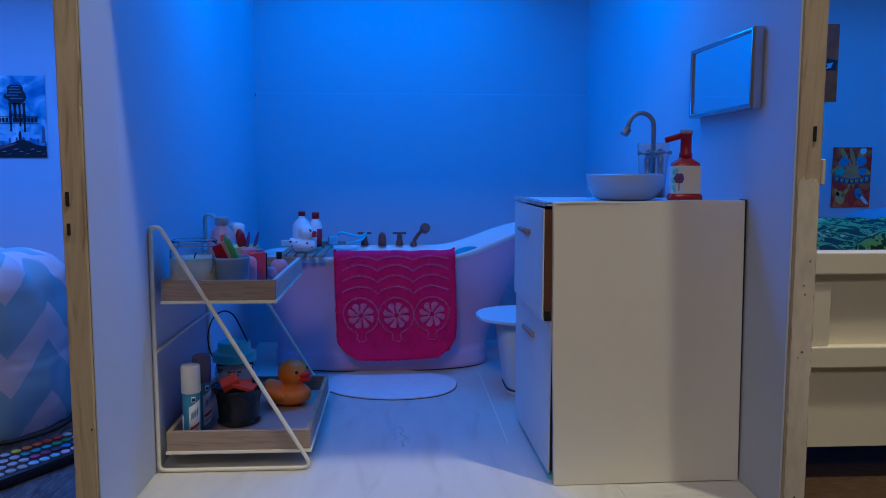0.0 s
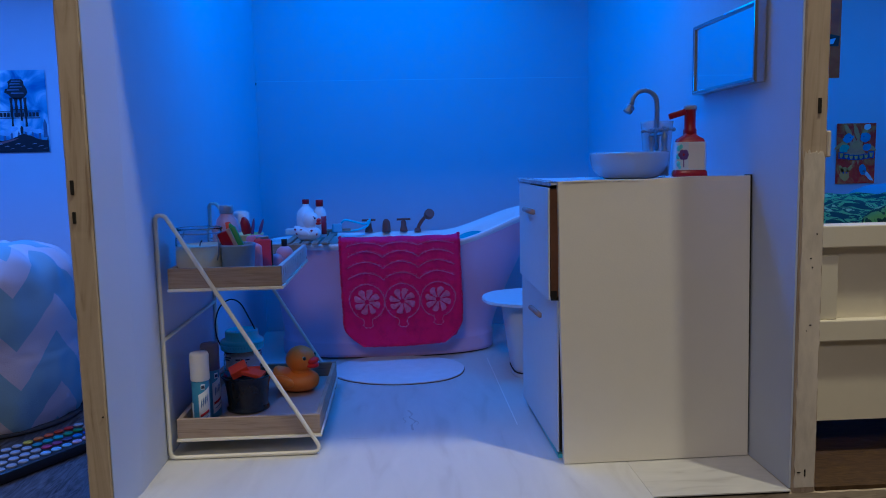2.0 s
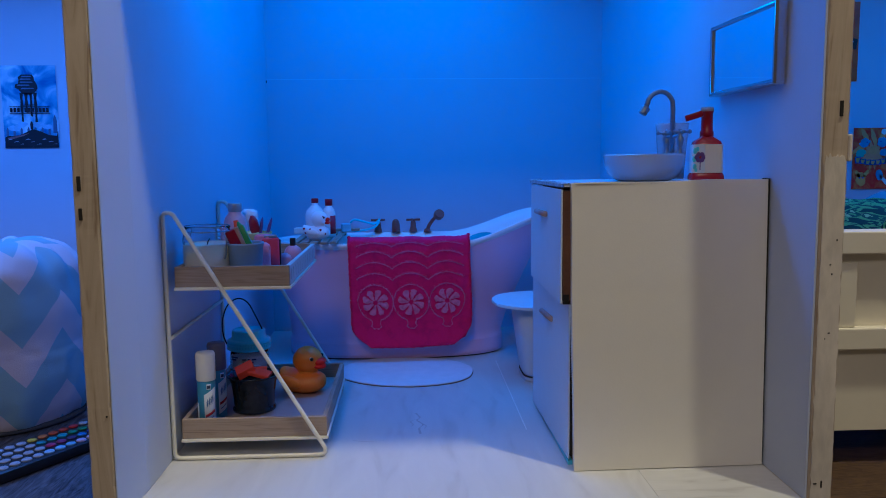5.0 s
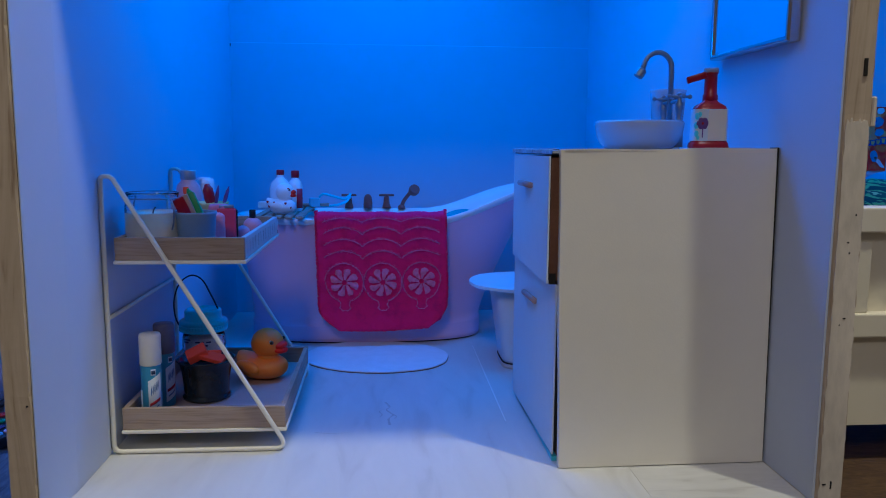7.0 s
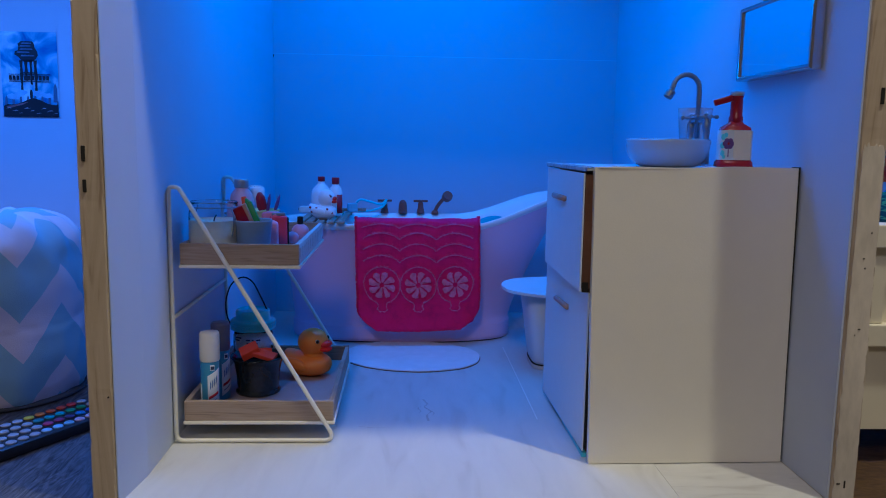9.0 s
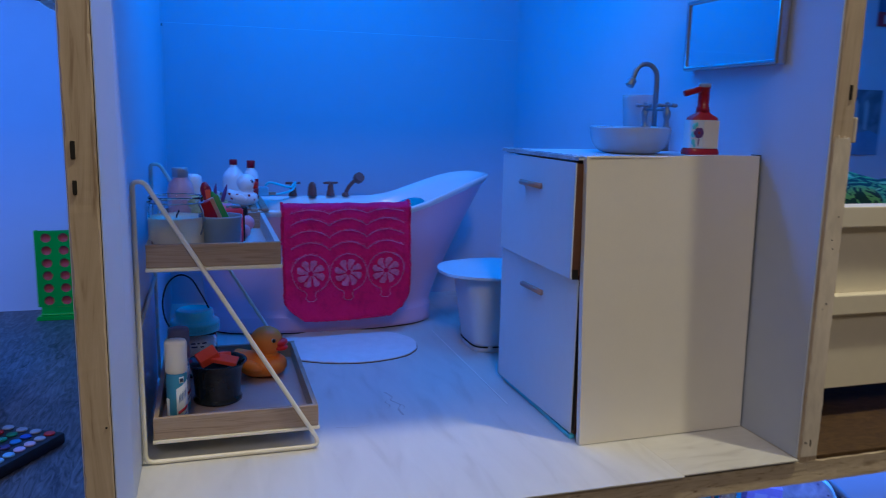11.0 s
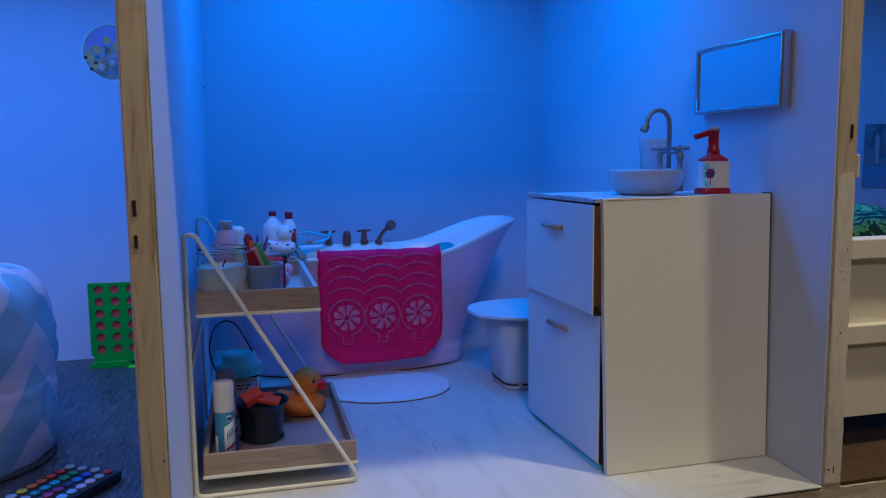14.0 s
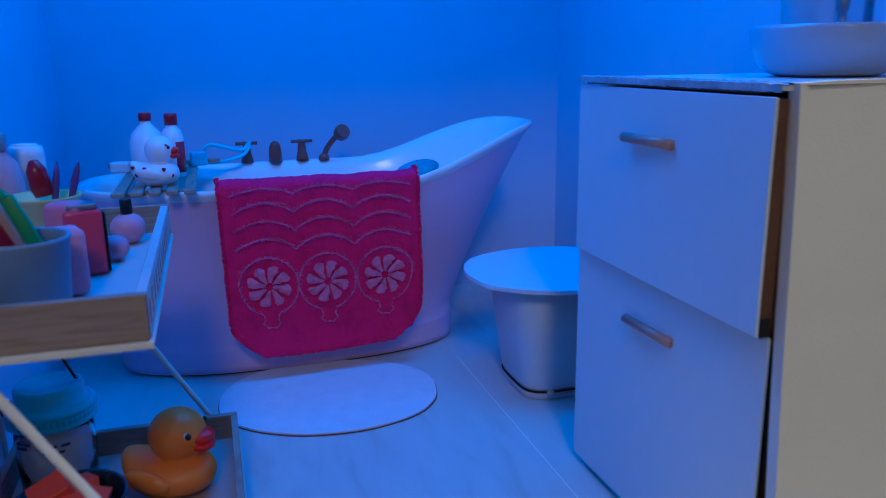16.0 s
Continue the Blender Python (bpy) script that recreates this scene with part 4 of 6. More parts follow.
bottle("lotion_bottle", pose(-0.1325, 1.112, RZ), "white plastic bottle with red cap and label", [(0.0005, 0), (0.0130, 0), (0.0140, 0.0015), (0.0140, 0.028), (0.0120, 0.035), (0.0058, 0.0415), (0.0044, 0.0430), (0.0044, 0.046)], TUBWHITE, RED, [(0.0050, 0.0455), (0.0050, 0.0515), (0.0045, 0.052), (0.0001, 0.052)], (0.004, 0.028, 0.0136, 170, 260), RED)
bottle("shampoo_bottle", pose(-0.1120, 1.098, RZ), "slim white bottle with red cap and red label", [(0.0005, 0), (0.0084, 0), (0.0090, 0.0012), (0.0090, 0.032), (0.0074, 0.0380), (0.0048, 0.0405), (0.0044, 0.043)], TUBWHITE, RED, [(0.0052, 0.0425), (0.0052, 0.0510), (0.0046, 0.0516), (0.0001, 0.0516)], (0.004, 0.029, 0.0089, 285, 350), CRIMSON)


def goggles():
    t = thing("toy_headband", pose(0, 0, 0), "cyan plastic toy headband hanging over the tap", "toy")
    pts = [(-0.089, TY + 0.060, RZ + 0.012), (-0.083, TY + 0.058, RZ + 0.0165), (-0.070, TY + 0.060, RZ + 0.0135), (-0.056, TY + 0.066, RZ + 0.0095), (-0.049, TY + 0.072, RZ + 0.012), (-0.046, TY + 0.074, RZ + 0.0165)]
    part("upper_band", tube(smooth_path(pts), 0.0017, 10), CYAN, t, "", 60)
    pts = [(-0.048, TY + 0.072, RZ + 0.012), (-0.052, TY + 0.068, RZ + 0.0055), (-0.064, TY + 0.062, RZ + 0.0015), (-0.080, TY + 0.060, RZ - 0.0005), (-0.090, TY + 0.062, RZ + 0.0005)]
    part("lower_band", tube(smooth_path(pts), 0.0017, 10), CYAN, t, "", 60)
    part("buckle", blob((-0.0485, TY + 0.072, RZ + 0.0115), (0.0030, 0.002, 0.0036), seg=12, rings=8), CYAN, t, "", 60)
    return t


goggles()
sp = thing("bath_sponge", pose(-0.094, TY + 0.040, RZ, 0, 0, 10), "pale blue bath sponge on the bath rack", "sponge")
part("sponge", box(-0.007, 0.007, -0.006, 0.006, 0.0004, 0.0125, 0.0015), mat("pale_blue_sponge", (0.20, 0.48, 0.62), 0.9, vary=0.15, scale=300, bump=0.6, bscale=900), sp)
sb = thing("soap_bar", pose(-0.158, TY + 0.020, RZ, 0, 0, -8), "white soap bar on the bath rack", "soap")
part("bar", box(-0.008, 0.008, -0.006, 0.006, 0.0, 0.009, 0.002, 3), mat("ivory_soap", (0.8, 0.78, 0.74), 0.45, vary=0.03), sb)


def rug():
    t = thing("bath_mat", pose(-0.0085, 0.9945, 0.0003, 0, 0, -9), "oval white felt bath mat with brown cardboard edge", "bath mat")
    out = ellipse(0, 0, 0.0855, 0.0680, 0, 64, 0.02, 2.15)
    part("backing", slab(out, 0.0, 0.0007), KRAFT, t, "brown cardboard edge")
    part("felt_top", slab([(x * 0.992, y * 0.992) for x, y in out], 0.0008, 0.0020, 0.0006), mat("white_felt", (0.80, 0.76, 0.80), 0.95, vary=0.06, scale=250, bump=0.5, bscale=1500), t)
    return t


rug()


def toilet():
    t = thing("toilet", pose(0.170, 0.9680, 0), "white paper toy toilet with flat lid beside the vanity", "toilet")
    n = 40

    def ring(a, b, z, cx=0.0):
        return [(x, y, z) for x, y in ellipse(cx, 0, a, b, 0, n, 0.006, 4.2)]
    part("bowl", loft([ring(0.0340, 0.0350, 0.0065), ring(0.0352, 0.0362, 0.010), ring(0.0405, 0.0415, 0.050), ring(0.0462, 0.0475, 0.0925)]), PAPER, t, "", 50)
    part("base", loft([ring(0.0350, 0.0360, 0.0003), ring(0.0345, 0.0355, 0.0058)]), PAPER, t, "white paper foot", 50)
    part("gap", loft([ring(0.0353, 0.0363, 0.0056), ring(0.0353, 0.0363, 0.0068)]), DARK, t, "dark joint")
    part("glue_drop", blob((-0.0165, -0.0362, 0.0062), (0.0030, 0.002, 0.0024), seg=10, rings=8), HEARTWHITE, t, "", 60)
    part("seam", tube([(0.0150, -0.0362, 0.011), (0.0165, -0.0413, 0.050), (0.0180, -0.0472, 0.090)], 0.0005, 6), DARK, t, "dark paper seam")
    lid = ellipse(0.002, 0, 0.0735, 0.0660, 0, 56, 0.03, 2.1)
    part("lid", slab(lid, 0.0930, 0.0962, 0.0010), PAPER, t, "flat white card lid", 50)
    part("tank", box(0.078, 0.128, -0.050, 0.050, 0.0003, 0.150, 0.003), PAPER, t)
    return t


toilet()

# ---- trolley ----
CY0, CY1 = 0.7135, 0.9120


def trolley():
    t = thing("storage_trolley", pose(0, 0, 0), "two-tier wire trolley with oak trays and cream frame", "trolley")
    for y in (CY0, CY1):
        loop = round_corners([(-0.2168, y, 0.0022), (-0.2174, y, 0.2245), (-0.2092, y, 0.2245), (-0.0780, y, 0.0022)], 0.0065, 8, True)
        part("side_frame", tube(loop, 0.0019, 10, True), CREAMWIRE, t, "cream enamelled wire loop", 60)
    part("tie_bar", tube([(-0.2171, CY0, 0.1115), (-0.2171, CY1, 0.1115)], 0.0017, 10), CREAMWIRE, t, "cream wire tie bar", 60)
    for name, x0, x1, z in (("upper_tray", -0.2105, -0.1095, 0.1550), ("lower_tray", -0.2105, -0.0802, 0.0158)):
        y0, y1 = 0.7165, 0.9085
        # the lower tray's floor is darker and browner than the upper tray's
        tr = part(name, box(x0 + 0.004, x1 - 0.004, y0 + 0.004, y1 - 0.004, z + 0.0032, z + 0.0050), mat("white_tray_floor", (0.62, 0.60, 0.60), 0.5, vary=0.05, scale=60, bump=0.1) if name == "upper_tray" else mat("darker_tray_floor", (0.46, 0.35, 0.32), 0.5, vary=0.08, scale=60, bump=0.1), t)
        part("tray_plate", box(x0 - 0.0008, x1 + 0.0012, y0 - 0.0012, y1 + 0.0012, z, z + 0.0030, 0.0007), CREAMWIRE, tr, "cream metal plate")
        h = z + 0.0212
        part("tray_wall", box(x0, x1, y0, y0 + 0.0042, z + 0.0032, h, 0.0005), OAK, tr, "pale oak tray wall")
        part("tray_wall", box(x0, x1, y1 - 0.0042, y1, z + 0.0032, h, 0.0005), OAK, tr, "pale oak tray wall")
        part("tray_wall", box(x0, x0 + 0.0042, y0 + 0.0043, y1 - 0.0043, z + 0.0032, h, 0.0005), OAKY, tr, "pale oak tray wall")
        part("tray_wall", box(x1 - 0.0042, x1, y0 + 0.0043, y1 - 0.0043, z + 0.0032, h - 0.0004, 0.0005), mat("whitewashed_oak", (0.62, 0.58, 0.56), 0.5, vary=0.08, scale=90, bump=0.1) if name == "upper_tray" else OAKY, tr, "pale oak tray wall")
        if name == "upper_tray":
            for k in range(13):
                y = y0 + 0.010 + 0.0142 * k
                part("rib", box(x1 + 0.0001, x1 + 0.0005, y, y + 0.0075, z + 0.0070, h - 0.0040, 0.0001, 1), MATS["whitewashed_oak"], tr, "pale raised rib")
    return t


trolley()
UP, LO = 0.1602, 0.0210


def candle():
    t = thing("candle_jar", pose(-0.1885, 0.7475, UP), "clear glass jar candle with cream wax and wire bail", "candle")
    t.scale = (1.08, 1.08, 0.98)
    part("jar", lathe([(0.0185, 0.0), (0.0199, 0.0012), (0.0202, 0.004), (0.0202, 0.0400), (0.0196, 0.0425), (0.0192, 0.0440), (0.0192, 0.0490), (0.0198, 0.0502), (0.0190, 0.0512), (0.0180, 0.0502), (0.0180, 0.0448), (0.0190, 0.040), (0.0187, 0.003), (0.0005, 0.0025)], 36), mat("thick_clear_glass", (0.93, 0.96, 0.98), 0.06, trans=1.0, vary=0.0, ior=1.32), t, "clear glass jar", 50)
    part("wax", lathe([(0.0186, 0.0016), (0.0193, 0.0030), (0.0194, 0.0345), (0.0178, 0.0328), (0.010, 0.0332), (0.006, 0.0324), (0.0005, 0.0326)], 32), WAX, t, "cream wax", 50)
    part("wick", tube(smooth_path([(0, 0, 0.0325), (0.0005, 0, 0.0355), (0.002, 0, 0.0385)]), 0.0006, 6), BLACK, t, "black wick")
    part("bail", tube([(0.0200 * math.cos(a * math.pi / 20), 0.0200 * math.sin(a * math.pi / 20), 0.0465) for a in range(40)], 0.0006, 8, True), STEEL, t, "steel wire bail", 60)
    for a in (-35, 145):
        c, s = math.cos(radians(a)), math.sin(radians(a))
        part("clasp", tube(smooth_path([(0.0200 * c, 0.0200 * s, 0.0465), (0.0232 * c, 0.0232 * s, 0.039), (0.0229 * c, 0.0229 * s, 0.028), (0.0208 * c, 0.0208 * s, 0.021)]), 0.0006, 8), STEEL, t, "steel clasp", 60)
    return t


candle()


def pot_of_pens():
    t = thing("brush_pot", pose(-0.1545, 0.7490, UP), "grey-blue ceramic pot full of make-up sticks", "pot")
    part("pot", lathe([(0.0130, 0), (0.0142, 0.0012), (0.0165, 0.0310), (0.0172, 0.0325), (0.0170, 0.0342), (0.0157, 0.0338), (0.0152, 0.0300), (0.0130, 0.003), (0.0005, 0.0026)], 34), GREYPOT, t, "", 50)
    sticks = (("lipstick", (-0.0090, -0.004, 0.0365), (0.0048, 0.0036, 0.0100), (6, -24, 10), RED, "red lipstick box"),
              ("crayon", (0.0010, 0.001, 0.0365), (0.0034, 0.0024, 0.0140), (-6, -25, 0), LEAF, "green crayon"),
              ("tan_stick", (-0.0040, -0.003, 0.0385), (0.0026, 0.0022, 0.0105), (6, -22, 0), mat("tan_stick_paint", (0.55, 0.33, 0.25), 0.5, vary=0.1), "tan stick"),
              ("orange_stick", (-0.0080, 0.008, 0.0420), (0.0022, 0.0022, 0.0120), (-8, -8, 0), TERRA, "orange stick"))
    for nm, c, r, ang, mt, lab in sticks:
        bm = box(-r[0], r[0], -r[1], r[1], -r[2], r[2], min(r[:2]) * 0.35)
        part(nm, turn(bm, pose(*c, *ang)), mt, t, lab, 40)
    part("crayon_tip", turn(lathe([(0.0027, 0), (0.0010, 0.0040), (0.0001, 0.0044)], 14), pose(0.0010, 0.001, 0.0365, -6, -25, 0) @ pose(0, 0, 0.0139)), LEAF, t, "", 40)
    return t


pot_of_pens()
bottle("bath_salt_jar", pose(-0.1885, 0.8660, UP), "clear bottle of pink bath salt with grey cap", [(0.0005, 0), (0.0118, 0), (0.0127, 0.002), (0.0127, 0.040), (0.0108, 0.049), (0.0066, 0.0545), (0.0064, 0.057)], mat("pink_salt", (0.78, 0.42, 0.46), 0.35, vary=0.12, scale=400), mat("grey_screw_cap", (0.42, 0.40, 0.42), 0.4, metal=0.4, vary=0.05), [(0.0070, 0.0555), (0.0073, 0.056), (0.0073, 0.0635), (0.0067, 0.0645), (0.0001, 0.0645)])
bottle("white_lotion", pose(-0.1785, 0.8910, UP), "white rounded lotion bottle", [(0.0005, 0), (0.0090, 0), (0.0100, 0.002), (0.0096, 0.050), (0.0088, 0.0545), (0.0064, 0.0556)], TUBWHITE, TUBWHITE, [(0.0066, 0.0552), (0.0062, 0.0564), (0.0001, 0.0567)])
rb = thing("red_flask", pose(-0.1430, 0.8170, UP, 0, 0, 12), "flat red cosmetic bottle with steel cap", "bottle")
part("flask", box(-0.0085, 0.0085, -0.0055, 0.0055, 0.0003, 0.0315, 0.0018, 3), mat("pink_red_liquid", (0.80, 0.07, 0.14), 0.2, vary=0.05), rb, "", 40)
part("dark_back", box(0.0086, 0.0098, -0.0045, 0.0045, 0.001, 0.0300, 0.0004, 1), BLACK, rb)
part("cap", box(-0.0065, 0.0065, -0.0042, 0.0042, 0.0317, 0.0345, 0.0008), STEEL, rb)
np_ = thing("nail_polish", pose(-0.1300, 0.8790, UP), "round pink nail polish with black cap", "nail polish")
part("bottle", blob((0, 0, 0.0088), (0.0095, 0.0095, 0.0086)), ROSE, np_, "", 70)
part("cap", lathe([(0.0032, 0.0165), (0.0032, 0.0245), (0.0028, 0.0250), (0.0001, 0.0250)], 16), BLACK, np_, "", 40)
dk = thing("pink_rubber_duck", pose(-0.1330, 0.8410, UP), "small pink ball-shaped toy", "toy")
part("ball", blob((0, 0, 0.0066), (0.0068, 0.0068, 0.0065)), ROSE, dk, "", 70)
pb = thing("pink_pouch", pose(-0.1500, 0.8200, UP, 0, 0, -15), "pink soft pouch standing on the tray", "pouch")
part("pouch", box(-0.0085, 0.0085, -0.007, 0.007, 0.0003, 0.0350, 0.003, 3), mat("pink_cloth", (0.78, 0.25, 0.36), 0.8, vary=0.12, scale=120, bump=0.3), pb, "", 50)
yt = thing("yellow_bowl", pose(-0.1640, 0.8450, UP), "shallow pale yellow bowl with pens", "bowl")
part("bowl", lathe([(0.010, 0), (0.0135, 0.024), (0.0175, 0.0335), (0.0180, 0.0350), (0.0170, 0.0350), (0.0125, 0.026), (0.0005, 0.0245)], 26), YELLOW, yt, "", 50)
for i, (x, a, mt) in enumerate(((0.004, 8, PURPLE), (0.0105, 16, PURPLE))):
    part("brush", turn(lathe([(0.0006, 0), (0.0014, 0.004), (0.0019, 0.015), (0.0013, 0.021), (0.0003, 0.0250)], 12), pose(x, 0.003, 0.026, -6, a, 0)), mt, yt, "purple brush", 50)
part("red_cap", turn(lathe([(0.0042, 0), (0.0052, 0.004), (0.0048, 0.013), (0.0022, 0.018), (0.0001, 0.0186)], 16), pose(0.0000, 0.004, 0.0340, 0, -10, 0)), RED, yt, "red bottle top", 50)
cl = thing("cloth_scrap", pose(-0.1490, 0.7820, UP, 0, 0, 20), "small folded pink cloth", "cloth")
part("cloth", box(-0.011, 0.011, -0.008, 0.008, 0.0003, 0.0300, 0.004, 3), mat("pale_pink_cloth", (0.90, 0.36, 0.46), 0.9, vary=0.12, scale=150, bump=0.4), cl, "", 50)
wb = thing("white_box", pose(-0.2000, 0.7870, UP), "white paper box against the wall", "box")
part("box", box(-0.006, 0.006, -0.014, 0.014, 0.0003, 0.024, 0.0008), PAPER, wb)


def spray_can(m, cap, lab):
    t = thing("spray_can", m, "small disinfectant spray can with %s cap" % lab, "spray can", "spray cans")
    t.scale = (1.0, 1.0, 1.05)
    part("can", lathe([(0.0075, 0), (0.0082, 0.0008), (0.0082, 0.0430), (0.0076, 0.0445), (0.0070, 0.0455)], 28), CANBLUE, t, "blue can with white label", 50)
    part("cap", lathe([(0.0084, 0.0450), (0.0088, 0.0458), (0.0088, 0.0680), (0.0080, 0.0698), (0.0001, 0.0700)], 28), cap, t, lab + " cap", 50)

    def wrap(name, a0, a1, z0, z1, mt, r=0.0084, skew=0.0):
        bm = bmesh.new()
        n = 8
        rows = []
        for i in range(n + 1):
            a = radians(a0 + (a1 - a0) * i / n)
            dz = skew * i / n
            rows.append([bm.verts.new((rr * math.cos(a), rr * math.sin(a), z + dz)) for rr, z in ((r - 0.0002, z0), (r, z0), (r, z1), (r - 0.0002, z1))])
        for p, q in zip(rows, rows[1:]):
            for i in range(4):
                bm.faces.new((p[i], p[(i + 1) % 4], q[(i + 1) % 4], q[i]))
        part(name, bm, mt, t, "", 50)
    wrap("white_stripe", 195, 225, 0.002, 0.0250, PAPER)
    wrap("white_band", 268, 345, 0.004, 0.0330, PAPER, 0.0084, 0.006)
    ink = mat("label_blue", (0.09, 0.19, 0.42), 0.4, vary=0.1)
    for k in range(4):
        wrap("blue_letter", 282 + 12 * k, 290 + 12 * k, 0.0205 + 0.0012 * k, 0.0265 + 0.0012 * k, ink, 0.00855, 0.0034)
    wrap("label_line", 280, 326, 0.0085, 0.0095, ink, 0.00855, 0.004)
    wrap("red_stripe", 275, 335, 0.0125, 0.0150, RED, 0.00855, 0.004)
    wrap("white_patch", 285, 312, 0.0375, 0.0425, PAPER, 0.0084)
    wrap("text_bar", 288, 309, 0.0385, 0.0413, NAVY, 0.00855)
    return t


spray_can(pose(-0.1925, 0.7370, LO, 0, 0, 0), mat("white_cap", (0.80, 0.77, 0.70), 0.45, vary=0.03), "white")
spray_can(pose(-0.1915, 0.7740, LO, 0, 0, 20), mat("dark_violet_cap", (0.09, 0.09, 0.16), 0.4, vary=0.05), "dark violet")


def planter():
    t = thing("glazed_pot", pose(-0.1603, 0.7930, LO), "small dark green glazed pot holding red pieces", "pot")
    part("pot", lathe([(0.0185, 0), (0.0212, 0.0008), (0.0214, 0.0030), (0.0200, 0.0044), (0.0198, 0.0060), (0.0204, 0.0150), (0.0214, 0.0240), (0.0226, 0.0300), (0.0248, 0.0346), (0.0264, 0.0362), (0.0258, 0.0370), (0.0240, 0.0360), (0.0212, 0.0290), (0.0190, 0.0100), (0.0005, 0.0080)], 40), GLAZE, t, "", 60)
    part("filling", lathe([(0.0208, 0.027), (0.010, 0.0285), (0.0005, 0.029)], 20), BLACK, t)
    part("red_block", turn(box(-0.009, 0.009, -0.007, 0.007, -0.004, 0.004, 0.0008), pose(-0.0080, 0.000, 0.0405, 20, -24, 15)), TERRA, t, "red foam piece")
    part("red_block", turn(box(-0.011, 0.011, -0.006, 0.006, -0.002, 0.002, 0.0006), pose(0.0070, -0.003, 0.0375, 14, 12, -12)), TERRA, t, "red foam piece")
    part("red_block", turn(box(-0.006, 0.006, -0.007, 0.007, -0.003, 0.003, 0.0006), pose(0.0040, 0.009, 0.0380, -12, 5, 30)), TERRA, t, "red foam piece")
    return t


planter()
yd = duck("rubber_duck", pose(-0.1180, 0.8490, LO, 0, 0, -22), "orange-yellow rubber duck with red beak", DUCKY, DUCKRED, 1.10)
yd.scale = (1.0, 1.0, 0.90)


def lantern():
    t = thing("mason_jar", pose(-0.1800, 0.8720, LO), "small clear jar with teal lid and black wire handle", "jar")
    part("glass", lathe([(0.0180, 0), (0.0200, 0.002), (0.0212, 0.030), (0.0206, 0.038), (0.0190, 0.0436), (0.0180, 0.0436), (0.0180, 0.039), (0.0192, 0.030), (0.0188, 0.004), (0.0005, 0.003)], 34), GLASS, t, "clear glass jar", 50)
    part("contents", lathe([(0.0180, 0.0045), (0.0184, 0.036), (0.0174, 0.0385), (0.0005, 0.039)], 28), HEARTWHITE, t, "white paper filling", 50)
    part("lid", lathe([(0.0226, 0.0440), (0.0236, 0.0446), (0.0236, 0.0462), (0.0226, 0.0470), (0.0226, 0.0505), (0.0236, 0.0512), (0.0236, 0.0532), (0.0226, 0.0546), (0.0208, 0.0552), (0.0180, 0.0556), (0.0180, 0.0630), (0.0172, 0.0648), (0.0155, 0.0655), (0.0150, 0.0645), (0.0001, 0.0640)], 44), TEAL, t, "teal screw lid", 40)
    bm = bmesh.new()
    rings = [[bm.verts.new(((r + (0.00035 if i % 2 else -0.00015)) * math.cos(2 * math.pi * i / 96), (r + (0.00035 if i % 2 else -0.00015)) * math.sin(2 * math.pi * i / 96), z)) for i in range(96)] for r, z in ((0.0229, 0.0472), (0.0233, 0.0476), (0.0233, 0.0502), (0.0229, 0.0506))]
    for p, q in zip(rings, rings[1:]):
        for i in range(96):
            bm.faces.new((p[i], p[(i + 1) % 96], q[(i + 1) % 96], q[i]))
    part("grip_ring", bm, TEAL, t, "ribbed teal grip")
    part("handle", tube(smooth_path([(-0.0228, -0.002, 0.0475), (-0.0275, 0.000, 0.058), (-0.0290, 0.004, 0.074), (-0.0240, 0.008, 0.0900), (-0.0130, 0.010, 0.0975), (-0.002, 0.009, 0.0930), (0.007, 0.006, 0.078), (0.013, 0.004, 0.066), (0.0165, 0.002, 0.0585)]), 0.0008, 8), BLACK, t, "black wire handle", 60)
    for a0, a1, z in ((222, 246, 0.0372), (222, 240, 0.0346), (260, 272, 0.0352), (276, 282, 0.0352), (288, 300, 0.0350), (262, 276, 0.0318), (284, 292, 0.0316)):
        bm = bmesh.new()
        rows = []
        for i in range(5):
            a = radians(a0 + (a1 - a0) * i / 4)
            rows.append([bm.verts.new((r * math.cos(a), r * math.sin(a), zz)) for r, zz in ((0.0213, z), (0.0218, z), (0.0218, z + 0.0014), (0.0213, z + 0.0014))])
        for p, q in zip(rows, rows[1:]):
            for i in range(4):
                bm.faces.new((p[i], p[(i + 1) % 4], q[(i + 1) % 4], q[i]))
        part("text_bar", bm, NAVY, t)
    return t


lantern()
db = thing("dark_box", pose(-0.1990, 0.8000, LO), "small dark box on the lower tray", "box")
part("box", box(-0.006, 0.006, -0.012, 0.012, 0.0003, 0.016, 0.0008), BLACK, db)

